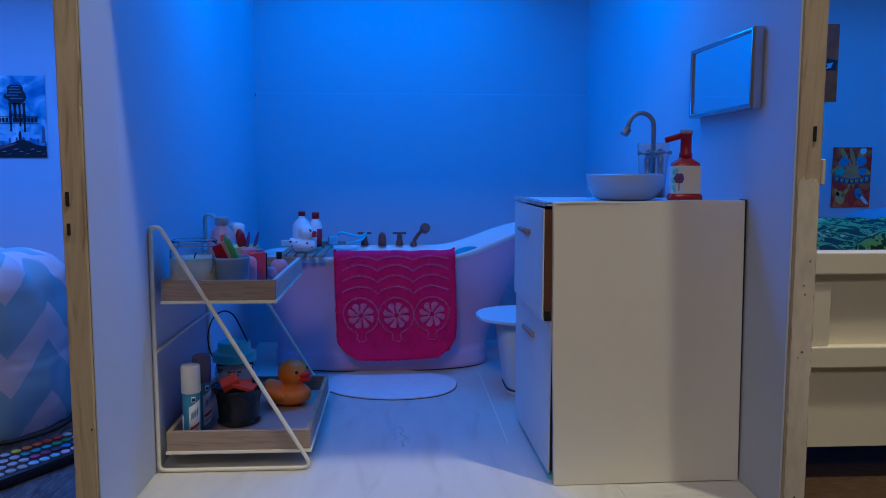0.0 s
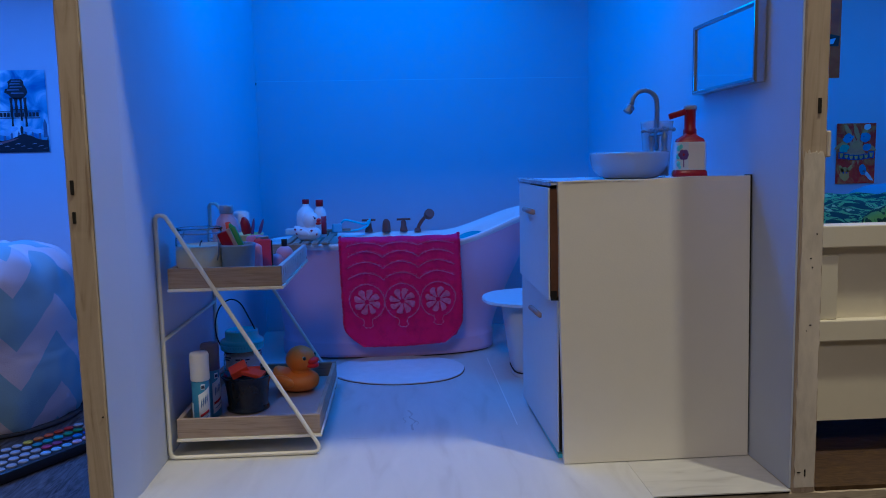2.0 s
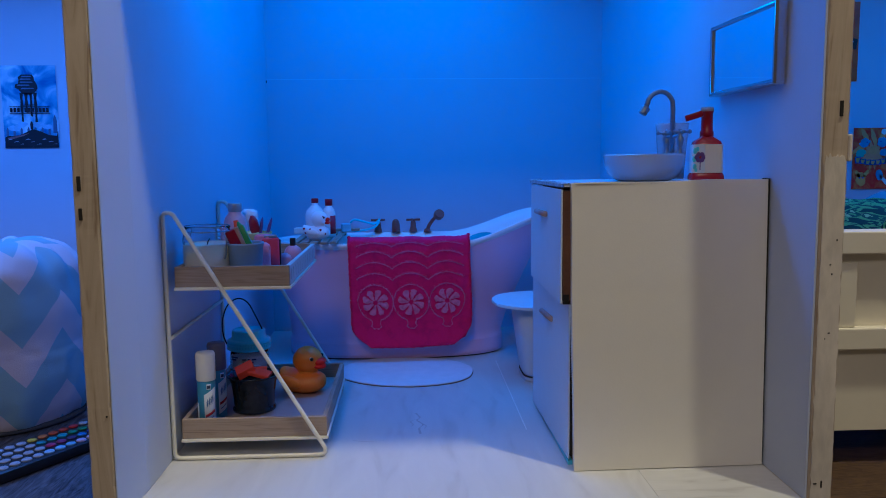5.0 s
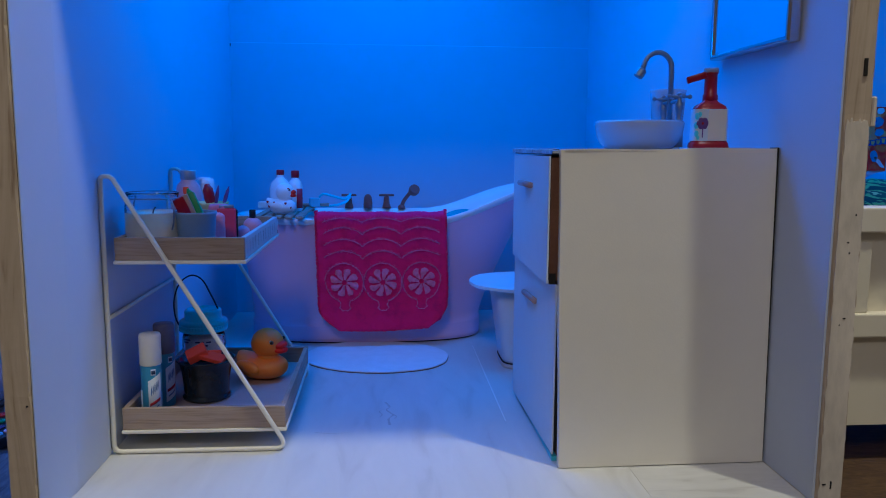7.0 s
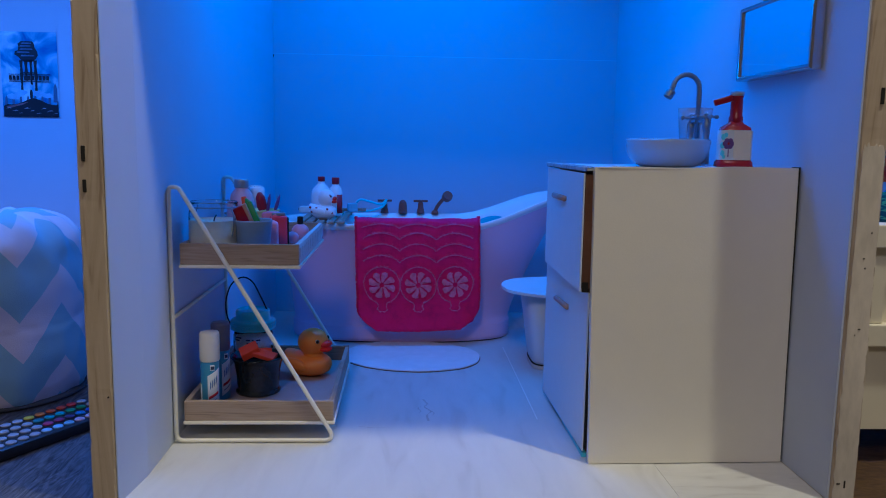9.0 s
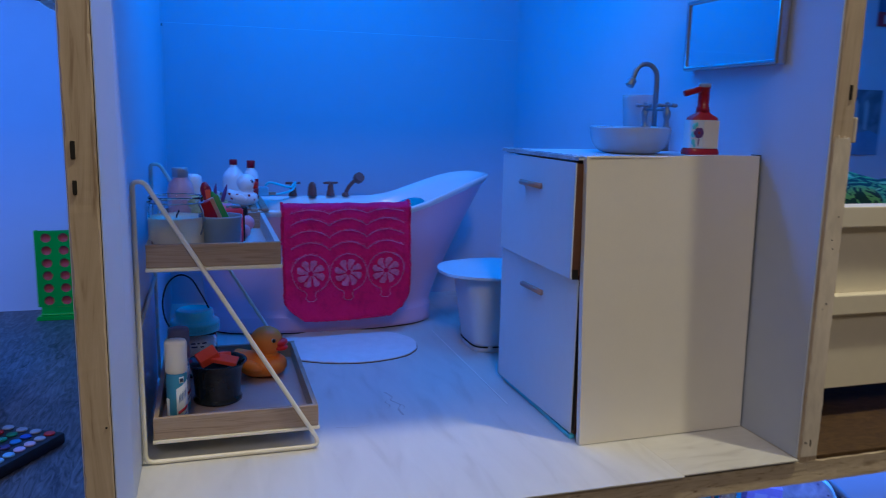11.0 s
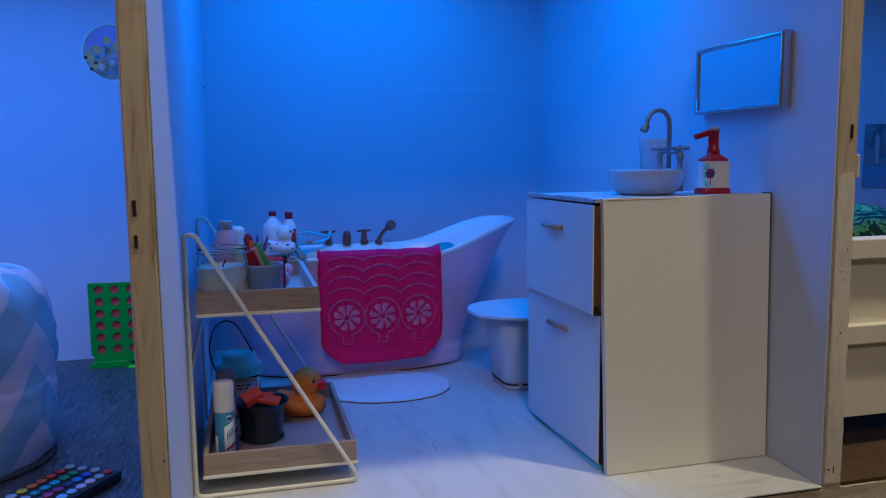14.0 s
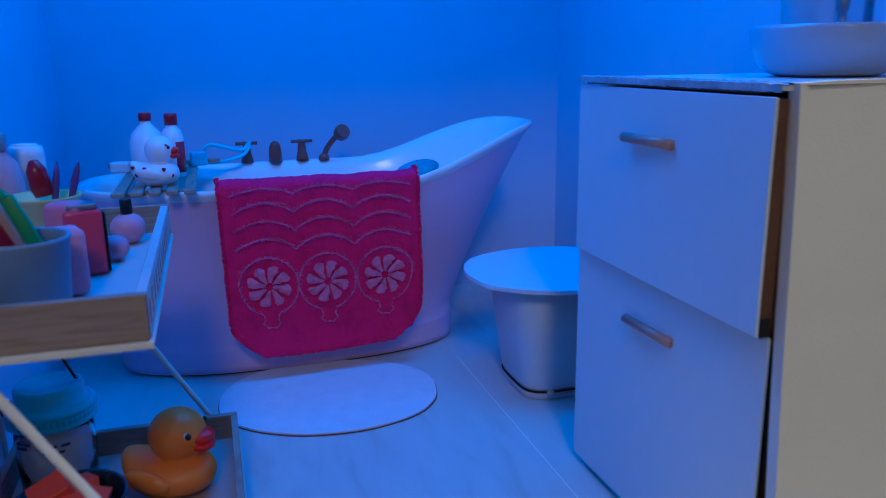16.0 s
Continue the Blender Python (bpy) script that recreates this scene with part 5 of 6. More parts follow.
# ---- left compartment ----
def bolster():
    t = thing("fabric_pouf", pose(-0.4380, 0.8600, 0) @ Matrix.Diagonal((0.98, 0.98, 0.96, 1)), "grey and blush chevron fabric pouf gathered on top", "pouf")
    m = bpy.data.materials.new("chevron_fabric")
    m.use_nodes = True
    n, l = nodes_of(m)
    p = n["Principled BSDF"]
    p.inputs["Roughness"].default_value = 0.9
    tc = n.new("ShaderNodeTexCoord")
    sep = n.new("ShaderNodeSeparateXYZ")
    l.new(tc.outputs["UV"], sep.inputs[0])

    def calc(op, a, b=None, c=None):
        q = n.new("ShaderNodeMath")
        q.operation = op
        for i, v in enumerate((a, b, c)):
            if v is None:
                continue
            if isinstance(v, (int, float)):
                q.inputs[i].default_value = v
            else:
                l.new(v, q.inputs[i])
        return q.outputs[0]
    zig = calc("PINGPONG", sep.outputs[0], 0.5)
    band = calc("FRACT", calc("ADD", calc("MULTIPLY", sep.outputs[1], 1.0), calc("MULTIPLY", zig, 1.15)))
    step = calc("GREATER_THAN", band, 0.58)
    mix = n.new("ShaderNodeMix")
    mix.data_type = "RGBA"
    mix.inputs["A"].default_value = (0.27, 0.45, 0.53, 1)
    mix.inputs["B"].default_value = (0.64, 0.57, 0.61, 1)
    l.new(step, mix.inputs["Factor"])
    l.new(mix.outputs["Result"], p.inputs["Base Color"])
    wv = n.new("ShaderNodeTexNoise")
    wv.inputs["Scale"].default_value = 900
    l.new(tc.outputs["Object"], wv.inputs["Vector"])
    bp = n.new("ShaderNodeBump")
    bp.inputs["Strength"].default_value, bp.inputs["Distance"].default_value = 0.4, 0.001
    l.new(wv.outputs["Fac"], bp.inputs["Height"])
    l.new(bp.outputs[0], p.inputs["Normal"])
    prof = [(0.072, 0.0), (0.080, 0.006), (0.086, 0.030), (0.088, 0.060), (0.0875, 0.075), (0.0845, 0.084), (0.0850, 0.094), (0.0875, 0.120), (0.0860, 0.150), (0.080, 0.172), (0.066, 0.188), (0.045, 0.1955), (0.025, 0.1950), (0.012, 0.187), (0.002, 0.184)]
    prof = [(p.x, p.z) for p in smooth_path([(r, 0, z) for r, z in prof], 3)]
    bm = bmesh.new()
    uv = bm.loops.layers.uv.new("uv")
    seg = 96
    rings, lens = [], [0]
    for (a, b), (c, d) in zip(prof, prof[1:]):
        lens.append(lens[-1] + math.hypot(a - c, b - d))
    for (r, z), s in zip(prof, lens):
        ring = []
        for i in range(seg):
            a = 2 * math.pi * i / seg
            pleat = 0.0032 * math.sin(13 * a + 2 * math.sin(3 * a)) * min(max((z - 0.15) / 0.03, 0), 1) * min(r / 0.05, 1)
            fold = 0.0040 * abs(noise.noise((1.5 * math.cos(a + z * 9), 1.5 * math.sin(a + z * 9), z * 60))) + 0.0024 * abs(noise.noise((5 * math.cos(a), 5 * math.sin(a), z * 110 + 3)))
            dent = -fold + 0.0045 * noise.noise((2 * math.cos(a), 2 * math.sin(a), z * 22)) + 0.002 * noise.noise((6 * math.cos(a), 6 * math.sin(a), z * 50))
            rr = r + (pleat + dent) * (1 if r > 0.01 else 0)
            ring.append(bm.verts.new((rr * math.cos(a), rr * math.sin(a), max(z + (pleat * 0.6 if z > 0.17 else 0), 0.0003))))
        rings.append(ring)
    for k in range(len(rings) - 1):
        for i in range(seg):
            j = (i + 1) % seg
            f = bm.faces.new((rings[k][i], rings[k][j], rings[k + 1][j], rings[k + 1][i]))
            for lp, (q, w) in zip(f.loops, ((i, k), (i + 1, k), (i + 1, k + 1), (i, k + 1))):
                lp[uv].uv = (q / seg * 6 + 0.35, lens[w] / 0.098 + 0.45)
    bm.faces.new(rings[0][::-1])
    bm.faces.new(rings[-1])
    part("cover", bm, m, t, "", 80)
    part("drawstring", tube([((0.014 + 0.002 * math.sin(5 * a)) * math.cos(a), (0.014 + 0.002 * math.sin(5 * a)) * math.sin(a), 0.1895 + 0.001 * math.sin(3 * a)) for a in (2 * math.pi * i / 40 for i in range(40))], 0.0016, 8, True), mat("grey_cord", (0.30, 0.33, 0.38), 0.85, vary=0.1), t, "grey gathered drawstring", 60)
    part("base_disc", lathe([(0.0800, 0.0003), (0.0825, 0.0015), (0.0825, 0.0040), (0.0790, 0.0046)], 48), mat("dark_grey_base_cloth", (0.05, 0.055, 0.065), 0.9, vary=0.1), t, "dark cloth base", 60)
    return t


bolster()


def remote():
    t = thing("remote_control", pose(-0.3410, 0.7350, 0.0003, 0, 0, -31.0), "black flat remote control with rows of coloured keys", "remote control")
    b = part("case", box(-0.0295, 0.0295, -0.0625, 0.0625, 0, 0.0100, 0.0022), BLACK, t, "", 40)
    w = (0.34, 0.36, 0.40)
    cols = [[w, w, w, (0.5, 0.03, 0.03)],
            [(0.5, 0.02, 0.02), (0.02, 0.22, 0.08), (0.02, 0.08, 0.45), w],
            [(0.5, 0.04, 0.01), (0.02, 0.25, 0.12), (0.03, 0.20, 0.5), (0.6, 0.45, 0.55)],
            [(0.55, 0.08, 0.02), (0.03, 0.35, 0.40), (0.05, 0.03, 0.12), (0.55, 0.42, 0.60)],
            [(0.55, 0.15, 0.02), (0.03, 0.30, 0.34), (0.22, 0.03, 0.14), (0.20, 0.45, 0.62)],
            [(0.60, 0.45, 0.04), (0.03, 0.22, 0.25), (0.40, 0.03, 0.13), (0.25, 0.50, 0.68)],
            [w, w, w, (0.30, 0.50, 0.66)], [w, w, w, w], [w, w, w, w], [w, w, w, w], [w, w, w, w]]
    for r, row in enumerate(cols):
        for c, col in enumerate(row):
            m = mat("key_%02d%02d%02d" % tuple(int(99 * v) for v in col), col, 0.5, vary=0.0)
            part("key", lathe([(0.0044, 0.0100), (0.0044, 0.0109), (0.0038, 0.0115), (0.0001, 0.0115)], 14, centre=(-0.0205 + 0.0137 * c, 0.0545 - 0.0108 * r)), m, b, "", 40)
    return t


remote()


def connect_game():
    t = thing("disc_drop_game", pose(-0.3090, 1.2060, 0), "bright green disc drop game with red and lime discs", "board game")
    W, y = 0.150, 0.0045
    rows, cols, px, pz, z0, x0 = 6, 7, 0.0208, 0.0168, 0.0252, -0.060
    # front and back plates with round holes
    for yy in (-y, y):
        bm = bmesh.new()
        n = 16
        for r in range(rows):
            for c in range(cols):
                cx, cz = x0 + px * c, z0 + pz * r
                ring = [bm.verts.new((cx + 0.0061 * math.cos(2 * math.pi * i / n), yy, cz + 0.0061 * math.sin(2 * math.pi * i / n))) for i in range(n)]
                sq = []
                for i in range(n):
                    a = 2 * math.pi * i / n
                    k = 1 / max(abs(math.cos(a)), abs(math.sin(a)))
                    sq.append(bm.verts.new((cx + px / 2 * k * math.cos(a), yy, cz + pz / 2 * k * math.sin(a))))
                for i in range(n):
                    j = (i + 1) % n
                    bm.faces.new((ring[i], ring[j], sq[j], sq[i]))
        bmesh.ops.remove_doubles(bm, verts=bm.verts, dist=0.0002)
        r = bmesh.ops.solidify(bm, geom=list(bm.faces), thickness=0.0012)
        part("plate", bm, GREEN, t)
    x1, z1 = x0 + px * (cols - 0.5), z0 + pz * (rows - 0.5)
    for a, b in ((x0 - px / 2 - 0.0035, x0 - px / 2), (x1, x1 + 0.0035)):
        part("side_post", box(a, b, -y - 0.001, y + 0.001, 0.0168, z1 + 0.001, 0.0006), GREEN, t)
    part("bottom_rail", box(x0 - px / 2, x1, -y - 0.0008, y + 0.0008, 0.0060, 0.0168, 0.0006), GREEN, t)
    for cx in (-0.048, 0.054):
        ft = [(-0.027, -0.014), (0.027, -0.014), (0.024, 0.014), (-0.024, 0.014)]
        f = part("foot", turn(slab(ft, 0.0003, 0.0055, 0.001), pose(cx, 0, 0)), GREEN, t)
        part("foot_ridge", turn(box(-0.022, 0.022, -0.010, 0.010, 0.0055, 0.0080, 0.001), pose(cx, 0, 0)), GREEN, f)
    for c in range(cols):
        reds = 6 if c < 3 else (3 if c == 3 else 0)
        for r in range(rows):
            red = r >= rows - reds
            bm = lathe([(0.0001, -0.0012), (0.0070, -0.0012), (0.0070, 0.0012), (0.0056, 0.0012), (0.0046, 0.0006), (0.0001, 0.0006)], 20)
            part("disc", turn(bm, pose(x0 + px * c, -0.0012 if red else -0.0040, z0 + pz * r, 90, 0, 0)), MAROON if red else LIME, t, "red disc" if red else "lime green disc", 40)
    return t


connect_game()
ld = thing("loose_disc", pose(-0.3270, 1.1880, 0.0003), "lime green game disc lying on the dark floor", "game disc")
part("disc", lathe([(0.0070, 0), (0.0072, 0.0008), (0.0070, 0.0020), (0.0056, 0.0020), (0.0050, 0.0016), (0.0001, 0.0016)], 24), LIME, ld, "", 40)


# ---- flat pictures ----
def flat(name, verts, material, parent, lift, label=""):
    """A flat plate in the x-z plane, lift in front of its sheet."""
    bm = bmesh.new()
    a = [bm.verts.new((x, -lift, z)) for x, z in verts]
    b = [bm.verts.new((x, -lift + 0.0003, z)) for x, z in verts]
    bm.faces.new(a)
    bm.faces.new(b[::-1])
    n = len(verts)
    for i in range(n):
        j = (i + 1) % n
        bm.faces.new((a[j], a[i], b[i], b[j]))
    bmesh.ops.recalc_face_normals(bm, faces=bm.faces)
    return part(name, bm, material, parent, label)


def rect(x0, x1, z0, z1):
    return [(x0, z0), (x1, z0), (x1, z1), (x0, z1)]


def cloudy(name, stops, scale=20.0):
    return ramped(name, stops, 0.35, grain((1, 1, 1), scale, 1.0), 0)


def poster_left():
    t = thing("war_poster", pose(-0.5780, YB - 0.0016, 0.3562), "small blue and white poster with a dark walker and ruins", "poster")
    flat("sheet", rect(-0.0412, 0.0412, -0.0622, 0.0622), cloudy("blue_cloud_print", [(0.34, (0.02, 0.14, 0.40)), (0.5, (0.15, 0.42, 0.66)), (0.66, (0.62, 0.80, 0.92))], 30), t, 0.0)
    ink = mat("dark_ink", (0.008, 0.012, 0.022), 0.5, vary=0.3, scale=300)
    mid = mat("slate_ink", (0.09, 0.15, 0.26), 0.5, vary=0.3, scale=300)
    haze = mat("pale_blue_haze", (0.30, 0.52, 0.74), 0.5, vary=0.25, scale=120)
    for k in range(7):
        x, h = -0.036 + 0.0105 * k + 0.003 * noise.noise((k, 1, 4)), 0.006 + 0.008 * abs(noise.noise((k * 1.7, 2, 3)))
        flat("distant_ruin", [(x - 0.0020, -0.046), (x + 0.0022, -0.046), (x + 0.0018, -0.040 + h), (x + 0.0004, -0.037 + h), (x - 0.0014, -0.041 + h)], mid, t, 0.0004)
    flat("walker_head", [(-0.015, 0.026), (-0.0205, 0.029), (-0.0195, 0.034), (-0.015, 0.035), (-0.014, 0.041), (-0.015, 0.0445), (-0.010, 0.0485), (0.006, 0.0485), (0.0085, 0.0450), (0.009, 0.040), (0.0125, 0.034), (0.0135, 0.028), (0.010, 0.023), (0.004, 0.0185), (-0.007, 0.0185), (-0.012, 0.022)], ink, t, 0.0008)
    for z, a, b in ((0.0455, -0.010, 0.005), (0.0415, -0.0125, 0.004), (0.0370, -0.0125, 0.0065), (0.0325, -0.017, 0.002), (0.0275, -0.0115, 0.0085)):
        flat("walker_plate", [(a, z - 0.0010), (b, z - 0.0006), (b - 0.001, z + 0.0008), (a + 0.0015, z + 0.0011)], mid, t, 0.0012)
    for x, w, z in ((-0.0115, 0.0020, -0.026), (-0.0045, 0.0022, -0.008), (0.0025, 0.0016, -0.014), (0.0090, 0.0021, -0.024)):
        flat("walker_leg", [(x - w, z), (x + 0.9 * w, z - 0.001), (x + 0.6 * w, z + 0.010), (x + 1.1 * w, 0.004), (x + 0.7 * w, 0.012), (x + 1.3 * w, 0.021), (x - 1.3 * w, 0.021), (x - 0.8 * w, 0.010), (x - 1.1 * w, 0.002), (x - 0.6 * w, z + 0.012)], ink, t, 0.0008)
    for x, z, q in ((-0.012, -0.026, 0.008), (0.010, -0.027, 0.009), (-0.024, -0.032, 0.010), (0.024, -0.030, 0.008)):
        flat("smoke", [(x + q * (1 + 0.4 * noise.noise((i * 0.9, x * 90, 2))) * math.cos(2 * math.pi * i / 16), z + 0.45 * q * (1 + 0.4 * noise.noise((i * 0.9, x * 90, 6))) * math.sin(2 * math.pi * i / 16)) for i in range(16)], haze, t, 0.0010)
    flat("title_line", rect(-0.030, 0.030, 0.0000, 0.0008), ink, t, 0.0016)
    flat("title_line", rect(-0.030, 0.030, -0.0104, -0.0096), ink, t, 0.0016)
    for k in range(11):
        flat("title_bar", rect(-0.0295 + 0.0054 * k, -0.0257 + 0.0054 * k, -0.0080, -0.0016), ink, t, 0.0016)
    flat("subtitle_bar", rect(-0.012, 0.012, 0.0020, 0.0034), ink, t, 0.0016)
    flat("figure", [(-0.0005, -0.034), (0.0030, -0.034), (0.0036, -0.026), (0.0022, -0.022), (0.0002, -0.022), (-0.0010, -0.027)], ink, t, 0.0012)
    hill = [(-0.0398, -0.0618), (0.0398, -0.0618), (0.0398, -0.036)] + [(0.038 - 0.0060 * i, -0.0440 + 0.010 * math.exp(-((0.038 - 0.0060 * i - 0.004) / 0.016) ** 2) + 0.0014 * noise.noise((i * 0.9, 3, 1))) for i in range(13)] + [(-0.0398, -0.046)]
    flat("ruin", hill, ink, t, 0.0008)
    flat("red_streak", [(-0.036, -0.047), (-0.018, -0.043), (-0.004, -0.040), (-0.012, -0.044), (-0.034, -0.050)], mat("dull_red_print", (0.26, 0.12, 0.14), 0.5, vary=0.2, scale=200), t, 0.0011)
    flat("ruined_tower", [(0.033, -0.040), (0.039, -0.040), (0.039, -0.020), (0.0365, -0.012), (0.034, -0.018)], mid, t, 0.0010)
    for k in range(9):
        x, z = -0.036 + 0.0085 * k, -0.0500 - 0.0035 * (k % 3)
        flat("glint", [(x, z), (x + 0.007 + 0.002 * (k % 2), z + 0.0008), (x + 0.005, z + 0.0020 - 0.0004 * (k % 3))], mat("pale_print", (0.30, 0.40, 0.52), 0.4, vary=0.2, scale=200), t, 0.0012)
    return t


poster_left()


def round_picture():
    t = thing("round_picture", pose(-0.3390, YB - 0.0012, 0.4400), "round cut-out picture of yellow flowers with white border", "picture")
    out = [(0.0425 * math.cos(a) * (1 + 0.04 * noise.noise((math.cos(a) * 2, math.sin(a) * 2, 5))), 0.0400 * math.sin(a) * (1 + 0.05 * noise.noise((math.cos(a) * 2, math.sin(a) * 2, 8)))) for a in (2 * math.pi * i / 48 for i in range(48))]
    flat("border", out, PAPER, t, 0.0)
    flat("print", [(x * 0.95, z * 0.95) for x, z in out], cloudy("ochre_mauve_print", [(0.3, (0.26, 0.18, 0.16)), (0.5, (0.46, 0.34, 0.28)), (0.7, (0.52, 0.40, 0.50))], 60), t, 0.0006)
    flat("lilac_sky", [(x, z) for x, z in ((0.88 * a, max(0.90 * b, 0.008)) for a, b in out)], mat("lilac_sky_print", (0.40, 0.30, 0.58), 0.5, vary=0.2, scale=60), t, 0.0008)
    flat("crate", [(-0.012, -0.030), (0.024, -0.032), (0.022, -0.002), (-0.006, -0.010)], mat("blue_grey_print", (0.20, 0.24, 0.32), 0.5, vary=0.3, scale=200), t, 0.0010)
    rnd = random.Random(11)
    tones = [mat("print_patch_%d" % k, c, 0.5, vary=0.2, scale=200) for k, c in enumerate(((0.42, 0.26, 0.12), (0.22, 0.15, 0.10), (0.60, 0.52, 0.46), (0.16, 0.19, 0.28)))]
    for k in range(22):
        a, r = rnd.uniform(3.2, 6.2), 0.034 * math.sqrt(rnd.uniform(0.05, 1))
        x, z, q = r * math.cos(a), 0.004 + 0.95 * r * math.sin(a), rnd.uniform(0.0022, 0.0048)
        flat("print_patch", [(x + q * rnd.uniform(0.6, 1.2) * math.cos(2 * math.pi * i / 7), z + q * rnd.uniform(0.6, 1.2) * math.sin(2 * math.pi * i / 7)) for i in range(7)], tones[k % 4], t, 0.0011 + 0.00001 * k)
    yel, drk = mat("yellow_print", (0.80, 0.46, 0.14), 0.5, vary=0.15, scale=200), mat("dark_print", (0.06, 0.04, 0.04), 0.5)
    for x, z, r in ((-0.022, 0.004, 0.0048), (-0.008, 0.016, 0.0050), (0.004, 0.009, 0.0050), (0.013, 0.023, 0.0052), (-0.032, -0.008, 0.006), (-0.024, -0.018, 0.006)):
        flat("tulip", [(x + r * math.cos(a), z + 1.15 * r * math.sin(a)) for a in (2 * math.pi * i / 14 for i in range(14))], yel, t, 0.0012)
    flat("sunflower", [(0.030 + (0.0112 + 0.0015 * (i % 2)) * math.cos(2 * math.pi * i / 24), 0.015 + (0.0112 + 0.0015 * (i % 2)) * math.sin(2 * math.pi * i / 24)) for i in range(24)], yel, t, 0.0014)
    flat("sunflower_centre", [(0.030 + 0.0055 * math.cos(2 * math.pi * i / 16), 0.015 + 0.0055 * math.sin(2 * math.pi * i / 16)) for i in range(16)], drk, t, 0.0018)
    for x, z in ((-0.037, -0.008), (-0.024, -0.015), (-0.030, -0.024)):
        flat("dark_patch", rect(x - 0.0025, x + 0.0025, z - 0.0022, z + 0.0022), drk, t, 0.0016)
    return t


round_picture()


# ---- right compartment ----
def bunk():
    t = thing("doll_bed", pose(0, 0, 0), "cream painted wooden doll bed with panelled front", "bed")
    x0, x1, y = 0.3310, 0.9300, 0.659
    part("top_rail", box(x0, x1, y - 0.004, y + 0.020, 0.1862, 0.2053, 0.0012), BEDWHITE, t)
    part("upper_panel", box(x0, x1, y + 0.006, y + 0.016, 0.1232, 0.1860), BEDWHITE, t)
    part("middle_rail", box(x0, x1, y - 0.004, y + 0.020, 0.1042, 0.1230, 0.0012), BEDWHITE, t)
    part("lower_panel", box(x0, x1, y + 0.004, y + 0.014, 0.0310, 0.1040), BEDWHITE, t)
    part("side_stile", box(x0, 0.3755, y - 0.0005, y + 0.0055, 0.1232, 0.1790, 0.0008), BEDWHITE, t)
    part("mattress_base", box(x0, x1, y + 0.021, 1.150, 0.1550, 0.1780, 0.001), BEDWHITE, t)
    for x in (x0, x1 - 0.02):
        part("leg", box(x, x + 0.020, 1.120, 1.145, 0.0003, 0.1545, 0.001), BEDWHITE, t)
        part("leg", box(x, x + 0.020, y + 0.0145, y + 0.036, 0.0003, 0.1545, 0.001), BEDWHITE, t)
    return t


bunk()
gm = ramped("green_camo_cloth", [(0.38, (0.01, 0.06, 0.05)), (0.47, (0.16, 0.48, 0.16)), (0.55, (0.02, 0.10, 0.07)), (0.62, (0.35, 0.60, 0.28))], 0.9, grain((1, 1, 1), 45, 0.8), 0)
for e in gm.node_tree.nodes:
    if e.type == "VALTORGB":
        e.color_ramp.interpolation = "CONSTANT"
bl = thing("green_blanket", pose(0.55, 0.93, 0.1783), "dark green patterned blanket on the doll bed", "blanket")
bm = bmesh.new()
nx, ny = 40, 20
g = []
for j in range(ny + 1):
    row = []
    for i in range(nx + 1):
        u, v = i / nx * 2 - 1, j / ny * 2 - 1
        edge = (1 - u ** 8) * (1 - v ** 8)
        row.append(bm.verts.new((0.20 * u, 0.20 * v, 0.002 + edge * (0.030 + 0.012 * noise.noise((u * 3, v * 3, 2)) + 0.004 * noise.noise((u * 9, v * 9, 4))))))
    g.append(row)
for j in range(ny):
    for i in range(nx):
        bm.faces.new((g[j][i], g[j][i + 1], g[j + 1][i + 1], g[j + 1][i]))
part("blanket", bm, gm, bl, "", 80)
pl = thing("blue_pillow", pose(0.700, 1.090, 0.1783), "blue pillow on the doll bed", "pillow")
part("pillow", blob((0, 0, 0.022), (0.060, 0.040, 0.022)), mat("blue_pillow_cloth", (0.12, 0.34, 0.50), 0.9, vary=0.1, scale=60), pl, "", 80)


